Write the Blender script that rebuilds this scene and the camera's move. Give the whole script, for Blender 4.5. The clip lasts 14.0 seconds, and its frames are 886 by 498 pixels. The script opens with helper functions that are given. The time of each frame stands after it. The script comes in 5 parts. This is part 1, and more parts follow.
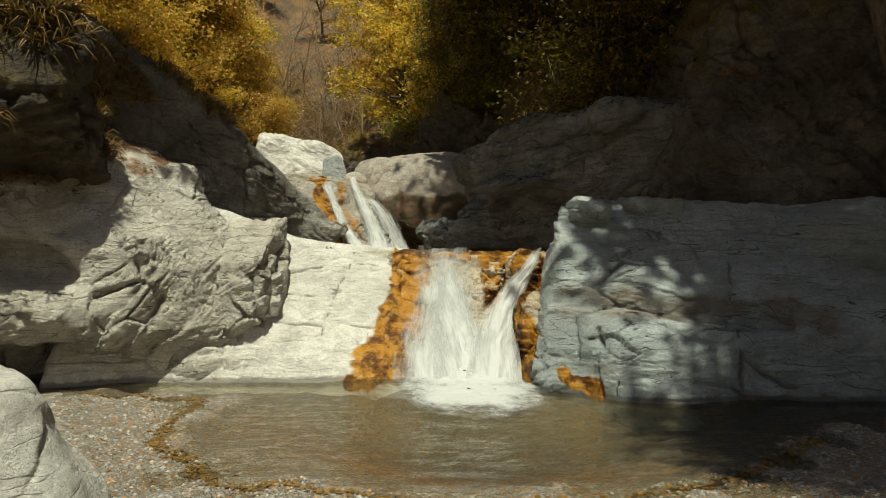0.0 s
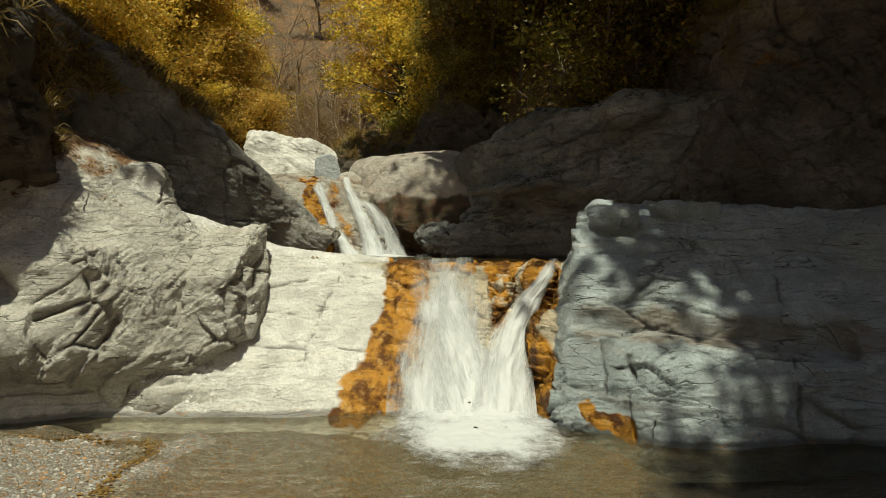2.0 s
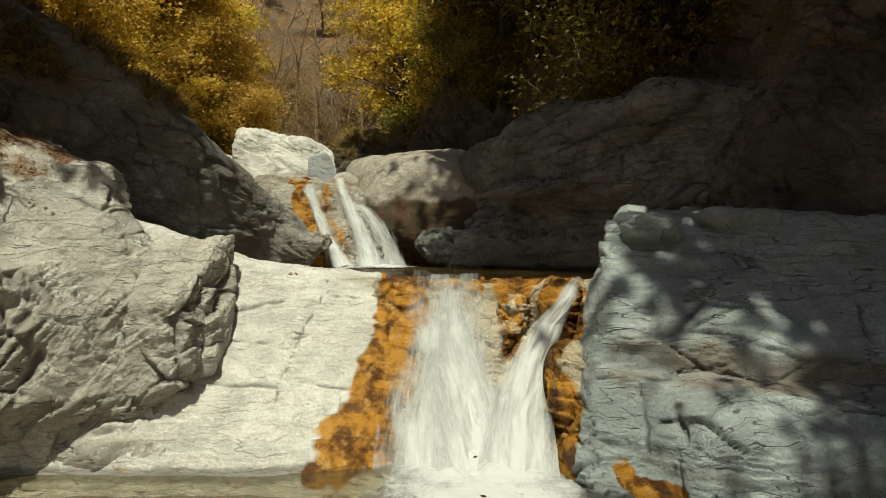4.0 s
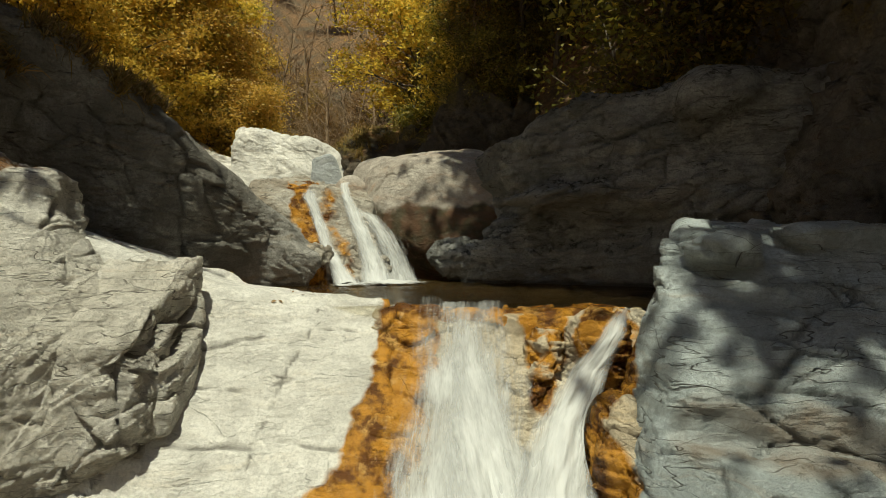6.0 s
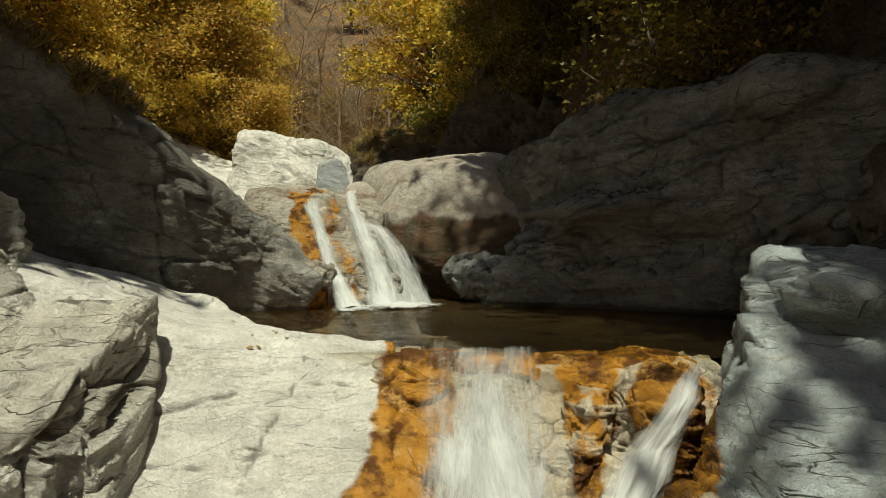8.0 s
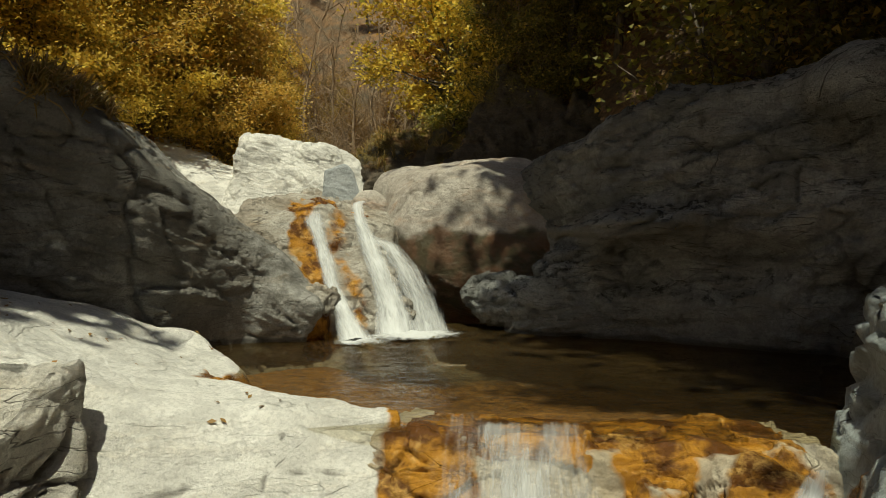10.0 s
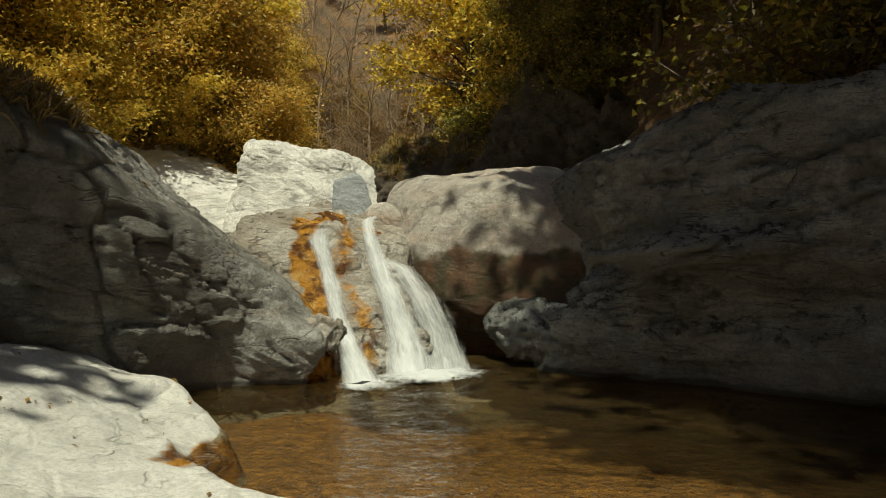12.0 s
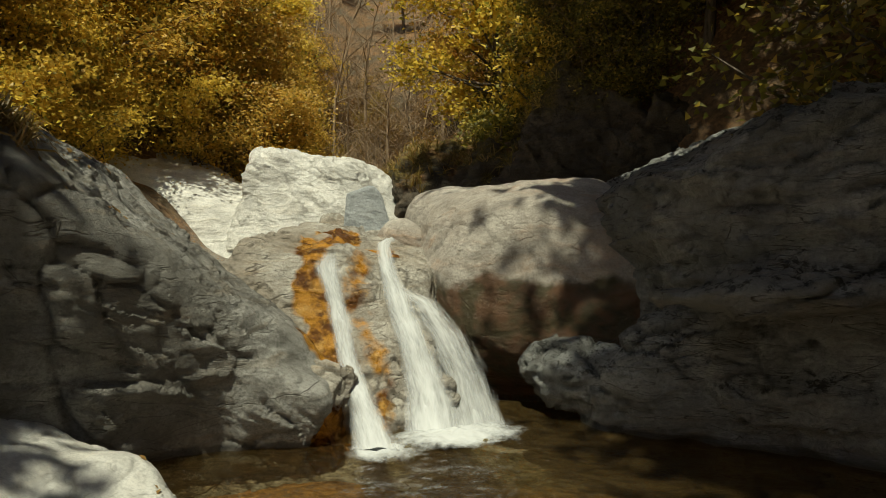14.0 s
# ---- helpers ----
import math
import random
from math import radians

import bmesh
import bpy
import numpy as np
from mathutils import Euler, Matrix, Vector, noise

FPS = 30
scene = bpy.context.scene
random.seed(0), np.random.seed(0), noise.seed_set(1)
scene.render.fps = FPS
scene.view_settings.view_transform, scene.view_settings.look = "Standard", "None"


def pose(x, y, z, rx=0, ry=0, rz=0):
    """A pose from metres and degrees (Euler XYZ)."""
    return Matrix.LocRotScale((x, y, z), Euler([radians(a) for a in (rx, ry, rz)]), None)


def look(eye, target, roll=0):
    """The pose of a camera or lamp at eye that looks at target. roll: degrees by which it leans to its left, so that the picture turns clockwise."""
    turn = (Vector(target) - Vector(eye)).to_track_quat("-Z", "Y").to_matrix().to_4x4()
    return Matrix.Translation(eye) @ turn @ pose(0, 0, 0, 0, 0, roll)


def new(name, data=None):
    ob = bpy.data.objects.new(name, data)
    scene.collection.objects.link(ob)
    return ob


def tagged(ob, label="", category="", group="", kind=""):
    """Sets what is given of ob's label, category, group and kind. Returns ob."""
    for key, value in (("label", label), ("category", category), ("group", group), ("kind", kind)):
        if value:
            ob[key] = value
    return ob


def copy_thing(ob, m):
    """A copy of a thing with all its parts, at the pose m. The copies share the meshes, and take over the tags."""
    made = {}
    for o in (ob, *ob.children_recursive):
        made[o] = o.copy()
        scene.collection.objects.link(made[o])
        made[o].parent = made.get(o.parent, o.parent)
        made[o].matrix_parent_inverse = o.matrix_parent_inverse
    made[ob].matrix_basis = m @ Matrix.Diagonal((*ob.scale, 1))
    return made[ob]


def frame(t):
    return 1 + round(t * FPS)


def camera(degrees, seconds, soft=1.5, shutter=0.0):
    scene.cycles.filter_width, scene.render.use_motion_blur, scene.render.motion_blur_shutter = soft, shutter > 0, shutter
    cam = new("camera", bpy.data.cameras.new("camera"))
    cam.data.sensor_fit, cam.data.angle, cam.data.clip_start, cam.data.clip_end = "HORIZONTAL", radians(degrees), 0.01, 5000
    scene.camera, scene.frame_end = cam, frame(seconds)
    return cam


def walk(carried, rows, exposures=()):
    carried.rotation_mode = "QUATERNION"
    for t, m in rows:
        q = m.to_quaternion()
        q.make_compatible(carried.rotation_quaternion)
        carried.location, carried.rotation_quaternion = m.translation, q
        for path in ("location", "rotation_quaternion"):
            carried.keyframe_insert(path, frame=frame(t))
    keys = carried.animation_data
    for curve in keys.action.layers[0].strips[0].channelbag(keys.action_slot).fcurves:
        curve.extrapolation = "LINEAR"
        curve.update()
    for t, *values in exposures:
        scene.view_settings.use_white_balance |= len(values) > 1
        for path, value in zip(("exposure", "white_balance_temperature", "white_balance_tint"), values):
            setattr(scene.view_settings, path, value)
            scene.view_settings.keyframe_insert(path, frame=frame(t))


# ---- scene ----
cam = camera(71.4, 14.0, soft=0.5)
METRES, EYE, TILT, LEAN, TURN = 12.0, 2.46, 0.0, 0.0, 0.0
ROWS = [
    (0.0, 0.0, 0.0, 0.0, -0.0, -0.0, 0.0),
    (0.5, -0.001, 0.0332, 0.0045, -0.01, 0.01, -0.0),
    (1.0, -0.0012, 0.0663, 0.0086, -0.01, 0.0, 0.0),
    (1.5, -0.0015, 0.0997, 0.0127, -0.02, 0.0, -0.0),
    (2.0, -0.0024, 0.1345, 0.0171, -0.01, -0.02, 0.01),
    (2.5, -0.001, 0.1731, 0.0222, 0.04, -0.01, 0.0),
    (3.0, 0.0016, 0.2127, 0.0269, 0.14, -0.0, -0.01),
    (5.5, 0.0057, 0.4062, 0.0565, 1.71, -0.02, 0.01),
    (6.0, 0.0053, 0.4435, 0.0638, 2.11, -0.03, 0.03),
    (6.5, 0.005, 0.4797, 0.0714, 2.52, -0.03, 0.02),
    (7.0, 0.0044, 0.5157, 0.0789, 2.94, -0.02, 0.05),
    (7.5, 0.003, 0.5511, 0.0866, 3.36, -0.03, 0.07),
    (8.0, 0.0013, 0.5857, 0.0952, 3.77, -0.04, 0.07),
    (10.5, -0.0121, 0.7549, 0.1354, 5.85, -0.03, 0.08),
    (11.0, -0.0155, 0.7858, 0.1437, 6.29, -0.01, 0.1),
    (11.5, -0.0193, 0.8149, 0.152, 6.73, 0.02, 0.1),
    (12.0, -0.0234, 0.8439, 0.1606, 7.17, 0.05, 0.08),
    (12.5, -0.0302, 0.874, 0.1696, 7.6, 0.05, 0.09),
    (13.0, -0.0376, 0.9062, 0.1793, 8.02, 0.05, 0.08),
    (13.5, -0.0454, 0.9395, 0.189, 8.45, 0.03, 0.11),
    (14.0, -0.0521, 0.9736, 0.1988, 8.88, 0.02, 0.11),
]
walk(cam, [(t, pose(0, 0, EYE, TILT, LEAN, TURN) @ pose(METRES * x, METRES * y, METRES * z, 90 + pitch, roll, yaw)) for t, x, y, z, yaw, pitch, roll in ROWS], [(0.0, 0.05, 6500, 4), (14.0, 0.05, 6500, 4)])

# ---- light ----
SUN = Vector((-0.03, -0.42, 0.905)).normalized()
world = bpy.data.worlds.new("sky")
scene.world = world
world.use_nodes = True
wn = world.node_tree.nodes
sky = wn.new("ShaderNodeTexSky")
sky.sky_type, sky.sun_disc = "NISHITA", False
sky.sun_elevation = math.asin(SUN.z)
sky.sun_rotation = math.atan2(SUN.x, SUN.y)
world.node_tree.links.new(sky.outputs[0], wn["Background"].inputs[0])
wn["Background"].inputs[1].default_value = 0.062
sun = new("sun", bpy.data.lights.new("sun", "SUN"))
sun.data.energy, sun.data.angle, sun.data.color = 4.7, radians(0.9), (1.0, 0.95, 0.755)
sun.matrix_world = look(SUN * 60, (0, 0, 0))


# ---- numeric noise ----
def cells(ix, iy, iz, seed):
    """A number from 0 to 1 for each cell of a lattice."""
    n = ix.astype(np.uint32) * np.uint32(374761393) + iy.astype(np.uint32) * np.uint32(668265263) + iz.astype(np.uint32) * np.uint32(2147483647) + np.uint32(seed * 144665)
    n = (n ^ (n >> np.uint32(13))) * np.uint32(1274126177)
    n = (n ^ (n >> np.uint32(16))) * np.uint32(2246822519)
    return ((n ^ (n >> np.uint32(15))) & np.uint32(0xFFFFFF)).astype(np.float32) * np.float32(1 / 16777216.0)


def vnoise(p, seed=0):
    p = np.asarray(p, np.float32)
    i = np.floor(p)
    u = p - i
    i = i.astype(np.int32)
    u = u * u * u * (u * (u * 6 - 15) + 10)
    ux, uy, uz = u[:, 0], u[:, 1], u[:, 2]
    x, y, z = i[:, 0], i[:, 1], i[:, 2]
    rows = []
    for a in (0, 1):
        for b in (0, 1):
            c0, c1 = cells(x + a, y + b, z, seed), cells(x + a, y + b, z + 1, seed)
            rows.append(c0 + (c1 - c0) * uz)
    e0 = rows[0] + (rows[1] - rows[0]) * uy
    e1 = rows[2] + (rows[3] - rows[2]) * uy
    return (e0 + (e1 - e0) * ux) * 2 - 1


def fbm(p, octaves=4, seed=0, gain=0.5):
    out, amp = 0, 1.0
    for k in range(octaves):
        out = out + amp * vnoise(p * 2.03 ** k + 11.7 * k, seed + k)
        amp *= gain
    return out


def worley(p, seed=0):
    """Distance to the nearest border between cells, the cell's own numbers, and the way from its heart."""
    p = np.asarray(p, np.float32)
    i = np.floor(p).astype(np.int32)
    f1, f2 = np.full(len(p), 9.0, np.float32), np.full(len(p), 9.0, np.float32)
    own, way = np.zeros((len(p), 3), np.float32), np.zeros((len(p), 3), np.float32)
    for a in (-1, 0, 1):
        for b in (-1, 0, 1):
            for c in (-1, 0, 1):
                j = i + np.array((a, b, c), np.int32)
                q = np.stack([cells(j[:, 0], j[:, 1], j[:, 2], seed + k) for k in (1, 2, 3)], 1)
                w = p - j - q
                d = np.sqrt((w * w).sum(1))
                near = d < f1
                f2 = np.where(near, f1, np.minimum(f2, d))
                own[near], way[near] = q[near], w[near]
                f1 = np.where(near, d, f1)
    return f2 - f1, own, way


def step01(a, b, x):
    u = np.clip((x - a) / (b - a), 0, 1)
    return u * u * (3 - 2 * u)


# ---- solid forms as distance functions ----
def unit(v):
    v = np.array(v, float)
    return v / np.linalg.norm(v)


def turn3(rx, ry, rz):
    return np.array(Euler((radians(rx), radians(ry), radians(rz))).to_matrix())


def smax(a, b, k):
    h = np.clip(0.5 + 0.5 * (a - b) / k, 0, 1)
    return b + (a - b) * h + k * h * (1 - h)


def smin(a, b, k):
    return -smax(-a, -b, k)


def convex(planes, k=0.15):
    """A body bounded by planes (point, outward normal), its edges rounded by k."""
    got = [(np.array(c, float), unit(n)) for c, n in planes]

    def f(p):
        out = None
        for c, n in got:
            d = (p - c) @ n
            out = d if out is None else smax(out, d, k)
        return out
    return f


def ell(c, r, rot=(0, 0, 0)):
    c, r, m = np.array(c, float), np.array(r, float), turn3(*rot)

    def f(p):
        q = (p - c) @ m
        a = np.linalg.norm(q / r, axis=1)
        return a * (a - 1) / (np.linalg.norm(q / (r * r), axis=1) + 1e-6)
    return f


def block(c, half, rot=(0, 0, 0), rnd=0.1):
    c, half, m = np.array(c, float), np.array(half, float) - rnd, turn3(*rot)

    def f(p):
        q = np.abs((p - c) @ m) - half
        return np.linalg.norm(np.maximum(q, 0), axis=1) + np.minimum(q.max(axis=1), 0) - rnd
    return f


def union(k, *fs):
    def f(p):
        out = fs[0](p)
        for g in fs[1:]:
            out = smin(out, g(p), k)
        return out
    return f


def carve(f, g, k=0.1):
    return lambda p: smax(f(p), -g(p), k)


def roughened(f, amp, scale, seed):
    """The same body with broad swells."""
    return lambda p: f(p) + amp * fbm(p / scale, 2, seed)


def surface(f, lo, hi, cell):
    """Quads on the zero level of f inside a box."""
    axes = [np.arange(a, b + cell, cell, dtype=np.float32) for a, b in zip(lo, hi)]
    n = [len(a) for a in axes]
    grid = np.empty(n, np.float32)
    yz = np.stack(np.meshgrid(axes[1], axes[2], indexing="ij"), -1).reshape(-1, 2)
    for i0 in range(0, n[0], 12):
        xs = axes[0][i0:i0 + 12]
        p = np.concatenate([np.repeat(xs, len(yz))[:, None], np.tile(yz, (len(xs), 1))], 1)
        grid[i0:i0 + len(xs)] = f(p).reshape(len(xs), n[1], n[2])
    neg = grid < 0
    m = [k - 1 for k in n]
    total = np.zeros(m, np.float32)
    acc = [np.zeros(m, np.float32) for _ in range(3)]

    def part_of(arr, o):
        return arr[o[0]:o[0] + m[0], o[1]:o[1] + m[1], o[2]:o[2] + m[2]]
    for ax in range(3):
        others = [k for k in range(3) if k != ax]
        for u in (0, 1):
            for v in (0, 1):
                o = [0, 0, 0]
                o[others[0]], o[others[1]] = u, v
                e = list(o)
                e[ax] = 1
                a, b = part_of(grid, o), part_of(grid, e)
                hit = part_of(neg, o) != part_of(neg, e)
                t = np.where(hit, a / np.where(hit, a - b, 1), 0)
                total += hit
                for k in range(3):
                    acc[k] += np.where(hit, t if k == ax else float(o[k]), 0)
    live = total > 0
    index = np.full(m, -1, np.int64)
    index[live] = np.arange(live.sum())
    at = np.argwhere(live)
    verts = np.stack([lo[k] + cell * (at[:, k] + acc[k][live] / total[live]) for k in range(3)], 1)
    quads = []
    for ax in range(3):
        b, c = [(1, 2), (2, 0), (0, 1)][ax]
        s0 = [slice(None)] * 3
        s1 = [slice(None)] * 3
        s0[ax], s1[ax] = slice(0, -1), slice(1, None)
        hit = neg[tuple(s0)] != neg[tuple(s1)]
        e = np.argwhere(hit)
        ok = (e[:, b] > 0) & (e[:, c] > 0) & (e[:, b] < m[b]) & (e[:, c] < m[c])
        e = e[ok]
        inside = neg[tuple(e.T)]
        ring = []
        for db, dc in ((-1, -1), (0, -1), (0, 0), (-1, 0)):
            q = e.copy()
            q[:, b] += db
            q[:, c] += dc
            ring.append(index[tuple(q.T)])
        ring = np.stack(ring, 1)
        ring[~inside] = ring[~inside][:, ::-1]
        quads.append(ring)
    return verts, np.concatenate(quads)


def split(verts, quads):
    """Each quad in four."""
    e = np.concatenate([quads[:, [k, (k + 1) % 4]] for k in range(4)])
    key = np.sort(e, 1)
    uniq, back = np.unique(key[:, 0] * (len(verts) + 1) + key[:, 1], return_inverse=True)
    first = np.zeros((len(uniq), 2), np.int64)
    first[back] = key
    back = back.reshape(4, -1).T
    mids = verts[first].mean(1)
    mid = verts[quads].mean(1)
    n0, n1 = len(verts), len(verts) + len(mids)
    em = back + n0
    cm = np.arange(len(quads)) + n1
    out = np.concatenate([np.stack([quads[:, k], em[:, k], cm, em[:, (k + 3) % 4]], 1) for k in range(4)])
    return np.concatenate([verts, mids, mid]), out


def gradient(f, p, e=0.03):
    here = f(p)
    g = np.stack([f(p + d) - here for d in np.eye(3) * e], 1) / e
    return here, g / (np.linalg.norm(g, axis=1)[:, None] + 1e-9)


def mesh_from(name, verts, faces, mat, fields=None, smooth=True):
    """A mesh from arrays; fields are numbers kept on its points for the material."""
    faces = np.asarray(faces)
    me = bpy.data.meshes.new(name)
    me.vertices.add(len(verts))
    me.vertices.foreach_set("co", np.asarray(verts, np.float32).ravel())
    k = faces.shape[1]
    me.loops.add(faces.size)
    me.loops.foreach_set("vertex_index", faces.astype(np.int32).ravel())
    me.polygons.add(len(faces))
    me.polygons.foreach_set("loop_start", np.arange(0, faces.size, k, dtype=np.int32))
    me.update(calc_edges=True)
    if smooth:
        me.polygons.foreach_set("use_smooth", np.ones(len(faces), bool))
    for key, val in (fields or {}).items():
        a = me.attributes.new(key, "FLOAT", "POINT")
        a.data.foreach_set("value", np.asarray(val, np.float32).ravel())
    me.materials.append(mat)
    return me


def near_line(p, pts, rad):
    """1 on a line through pts, falling to 0 at the distance rad."""
    best = np.full(len(p), 99.0)
    for a, b in zip(pts[:-1], pts[1:]):
        a, b = np.array(a, float), np.array(b, float)
        t = np.clip(((p - a) @ (b - a)) / ((b - a) @ (b - a)), 0, 1)
        best = np.minimum(best, np.linalg.norm(p - a - t[:, None] * (b - a), axis=1))
    return np.clip(1 - best / rad, 0, 1)


def stain_field(p):
    """Where running water leaves orange algae on the stone."""
    q = p + 0.16 * np.stack([fbm(p * 2.2, 3, 60 + k) for k in range(3)], 1)
    s = near_line(q, [(-0.78, 14.3, 2.4), (-0.76, 13.6, 1.8), (-0.84, 13.0, 1.2), (-1.05, 12.5, 0.7), (-1.3, 12.1, 0.3), (-1.5, 11.8, 0)], 0.47)
    s = np.maximum(s, near_line(q, [(-0.72, 12.9, 1.1), (-0.85, 12.4, 0.6), (-0.95, 11.9, 0.1)], 0.38))
    s = np.maximum(s, near_line(q, [(2.05, 13.3, 2.3), (1.8, 12.7, 1.6), (1.65, 12.1, 0.8), (1.6, 11.6, 0.1)], 0.62))
    s = np.maximum(s, near_line(q, [(1.5, 11.5, 0.2), (1.9, 11.0, 0.2), (2.3, 10.6, 0.12), (2.6, 10.25, 0.1)], 0.24))
    s = np.maximum(s, near_line(q, [(-4.5, 23.6, 5.0), (-4.45, 22.0, 4.85), (-4.35, 21.5, 4.75), (-4.15, 20.9, 4.2), (-3.75, 20.2, 3.5), (-3.4, 19.6, 2.8), (-3.25, 19.3, 2.4)], 0.50))
    s = np.maximum(s, near_line(q, [(-4.3, 22.3, 4.9), (-3.4, 22.4, 4.85)], 0.42))
    s = np.maximum(s, 0.36 * near_line(q, [(-3.6, 21.5, 4.7), (-3.4, 20.9, 4.1), (-3.0, 20.3, 3.4), (-2.7, 19.8, 2.8), (-2.55, 19.5, 2.4)], 0.46))
    s = np.maximum(s, 0.6 * near_line(q, [(1.15, 13.8, 2.3), (1.1, 13.4, 1.75), (0.95, 13.1, 1.3)], 0.36))
    s = np.maximum(s, 0.9 * near_line(q, [(-3.2, 15.0, 2.3), (-3.1, 15.8, 2.25), (-3.1, 16.6, 2.25), (-2.7, 17.0, 2.1)], 0.5))
    s = np.maximum(s, 0.42 * near_line(q, [(-0.9, 13.95, 2.36), (2.0, 13.9, 2.36)], 0.4))
    s = np.maximum(s, 0.38 * (q[:, 2] > 2.1) * (q[:, 1] > 13.8) * (q[:, 1] < 16) * (q[:, 0] > -0.85) * (q[:, 0] < 2.3) * (p[:, 2] < 2.5))
    edge = np.maximum(1 - np.abs(q[:, 2] - 0.0) / 0.10, 0) * (q[:, 1] < 13)
    return np.clip(np.maximum(s * 1.9, 0.45 * edge), 0, 1)


def relief(p, n, spec, seed):
    """Height above the smooth body: swells, bedding ledges, tilted blocks, cracks, grain."""
    h = spec["swell"][0] * fbm(p / spec["swell"][1], 3, seed)
    m = turn3(*spec.get("bed", (0, 0, 0)))
    q = p @ m
    warp = np.stack([fbm(p / 1.1, 3, seed + 21 + k) for k in range(3)], 1)
    q = q + warp * spec.get("warp", 0.12)
    # ledges: a slow swell, then a sharp drop to the next bed
    a, thick, long_ = spec["beds"]
    t = q[:, 2] / thick + 1.3 * vnoise(q / np.array((long_, long_, thick * 4)), seed + 5)
    saw = t - np.floor(t)
    own_bed = cells(np.floor(t).astype(np.int32), np.zeros(len(t), np.int32), np.zeros(len(t), np.int32), seed + 7)
    show = step01(-0.15, 0.35, vnoise(q / np.array((long_, long_, thick * 1.5)), seed + 8) + own_bed - 0.5)
    h = h + a * show * (saw - 0.5) * (0.4 + own_bed)
    t2 = q[:, 2] / (thick * 0.27) + 1.6 * vnoise(q / np.array((long_ * 0.5, long_ * 0.5, thick)), seed + 15)
    saw2 = t2 - np.floor(t2)
    show2 = step01(0.0, 0.35, vnoise(q / np.array((long_ * 0.4, long_ * 0.4, thick * 0.5)), seed + 16))
    h = h + a * 0.42 * show2 * (saw2 - 0.5)
    depth, cx, cy, cz = spec["blocks"]
    size = np.array((cx, cy, cz))
    border, own, way = worley(q / size, seed + 30)
    tilt = (own[:, ::-1] - 0.5) * 2.2
    calm = 1 - (1 - spec.get("top", 1.0)) * step01(0.6, 0.85, n[:, 2])
    gate = step01(-0.35, 0.25, fbm(p / 1.7, 2, seed + 50)) * calm
    h = h + depth * gate * (0.75 * (own[:, 0] - 0.5) + 0.6 * (tilt * way).sum(1)) - depth * 0.55 * gate * np.exp(-(border / 0.035) ** 2)
    b2, o2, w2 = worley(q / (size * 0.36) + 5, seed + 40)
    tilt2 = (o2[:, ::-1] - 0.5) * 2.0
    gate2 = step01(-0.1, 0.4, fbm(p / 0.9, 2, seed + 55)) * spec.get("chips", 1.0) * calm
    h = h + depth * 0.55 * gate2 * (o2[:, 0] - 0.5 + (tilt2 * w2).sum(1)) - depth * 0.3 * gate2 * np.exp(-(b2 / 0.06) ** 2)
    gate3 = step01(-0.2, 0.4, fbm(p / 0.6, 2, seed + 65)) * spec.get("chips", 1.0) * (0.4 + 0.6 * calm)
    r3 = q / (size * 0.22)
    h = h + depth * 0.34 * gate3 * (np.abs(vnoise(r3, seed + 60)) + 0.5 * np.abs(vnoise(r3 * 2.3, seed + 61)) - 0.4)
    h = h + spec["grain"] * fbm(p / 0.16, 3, seed + 9)
    crack = np.maximum(gate * np.exp(-(border / 0.035) ** 2), 0.7 * gate2 * np.exp(-(b2 / 0.05) ** 2))
    crack = np.maximum(crack, show * 0.8 * np.exp(-((1 - saw) * thick / 0.025) ** 2))
    crack = crack * spec.get("joints", 1.0)
    # long single cracks
    w = p + 0.05 * np.stack([fbm(p * 3.0, 2, seed + 70 + k) for k in range(3)], 1)
    seam = np.zeros(len(p))
    for pts, rad, deep in spec.get("lines", ()):
        g = near_line(w, pts, rad) * step01(-1.1, -0.5, fbm(p * 1.9, 2, seed + 75))
        h = h - deep * g
        seam = np.maximum(seam, step01(0.2, 0.75, g))
    return h, crack, seam


SURFACE = {}


def rock_mesh(name, f, lo, hi, cell, levels, spec, mat, seed=1, floor_z=-1.5, fields=None):
    v, q = surface(f, lo, hi, cell)
    for k in range(levels):
        if k < levels - 1 or k == 0:
            v, q = split(v, q)
            continue
        # the finest step only where a side is turned to the open river
        a, b, c = v[q[:, 0]], v[q[:, 1]], v[q[:, 2]]
        fn = np.cross(b - a, c - b)
        fn /= np.linalg.norm(fn, axis=1)[:, None] + 1e-9
        mid = v[q].mean(1)
        fine = (fn[:, 1] < 0.25 + 0.5 * (fn[:, 2] > 0.6)) & (mid[:, 2] > floor_z + 0.05) & (mid[:, 2] < 9.0) & (fn[:, 2] > -0.9)
        v2, q2 = split(v, q[fine])
        v, q = v2, np.concatenate([q[~fine], q2])
    d, n = gradient(f, v)
    v = v - d[:, None] * n
    h, crack, seam = relief(v, n, spec, seed)
    v = v + n * h[:, None]
    keep = v[q][:, :, 2].max(1) > floor_z
    q = q[keep]
    used = np.unique(q)
    back = np.full(len(v), -1)
    back[used] = np.arange(len(used))
    v, n, crack, seam, q = v[used], n[used], crack[used], seam[used], back[q]
    data = {"crack": crack, "seam": seam, "stain": stain_field(v)}
    SURFACE.setdefault(name, []).append((v, n))
    for key, g in (fields or {}).items():
        data[key] = g(v, n)
    return mesh_from(name, v, q, mat, data)


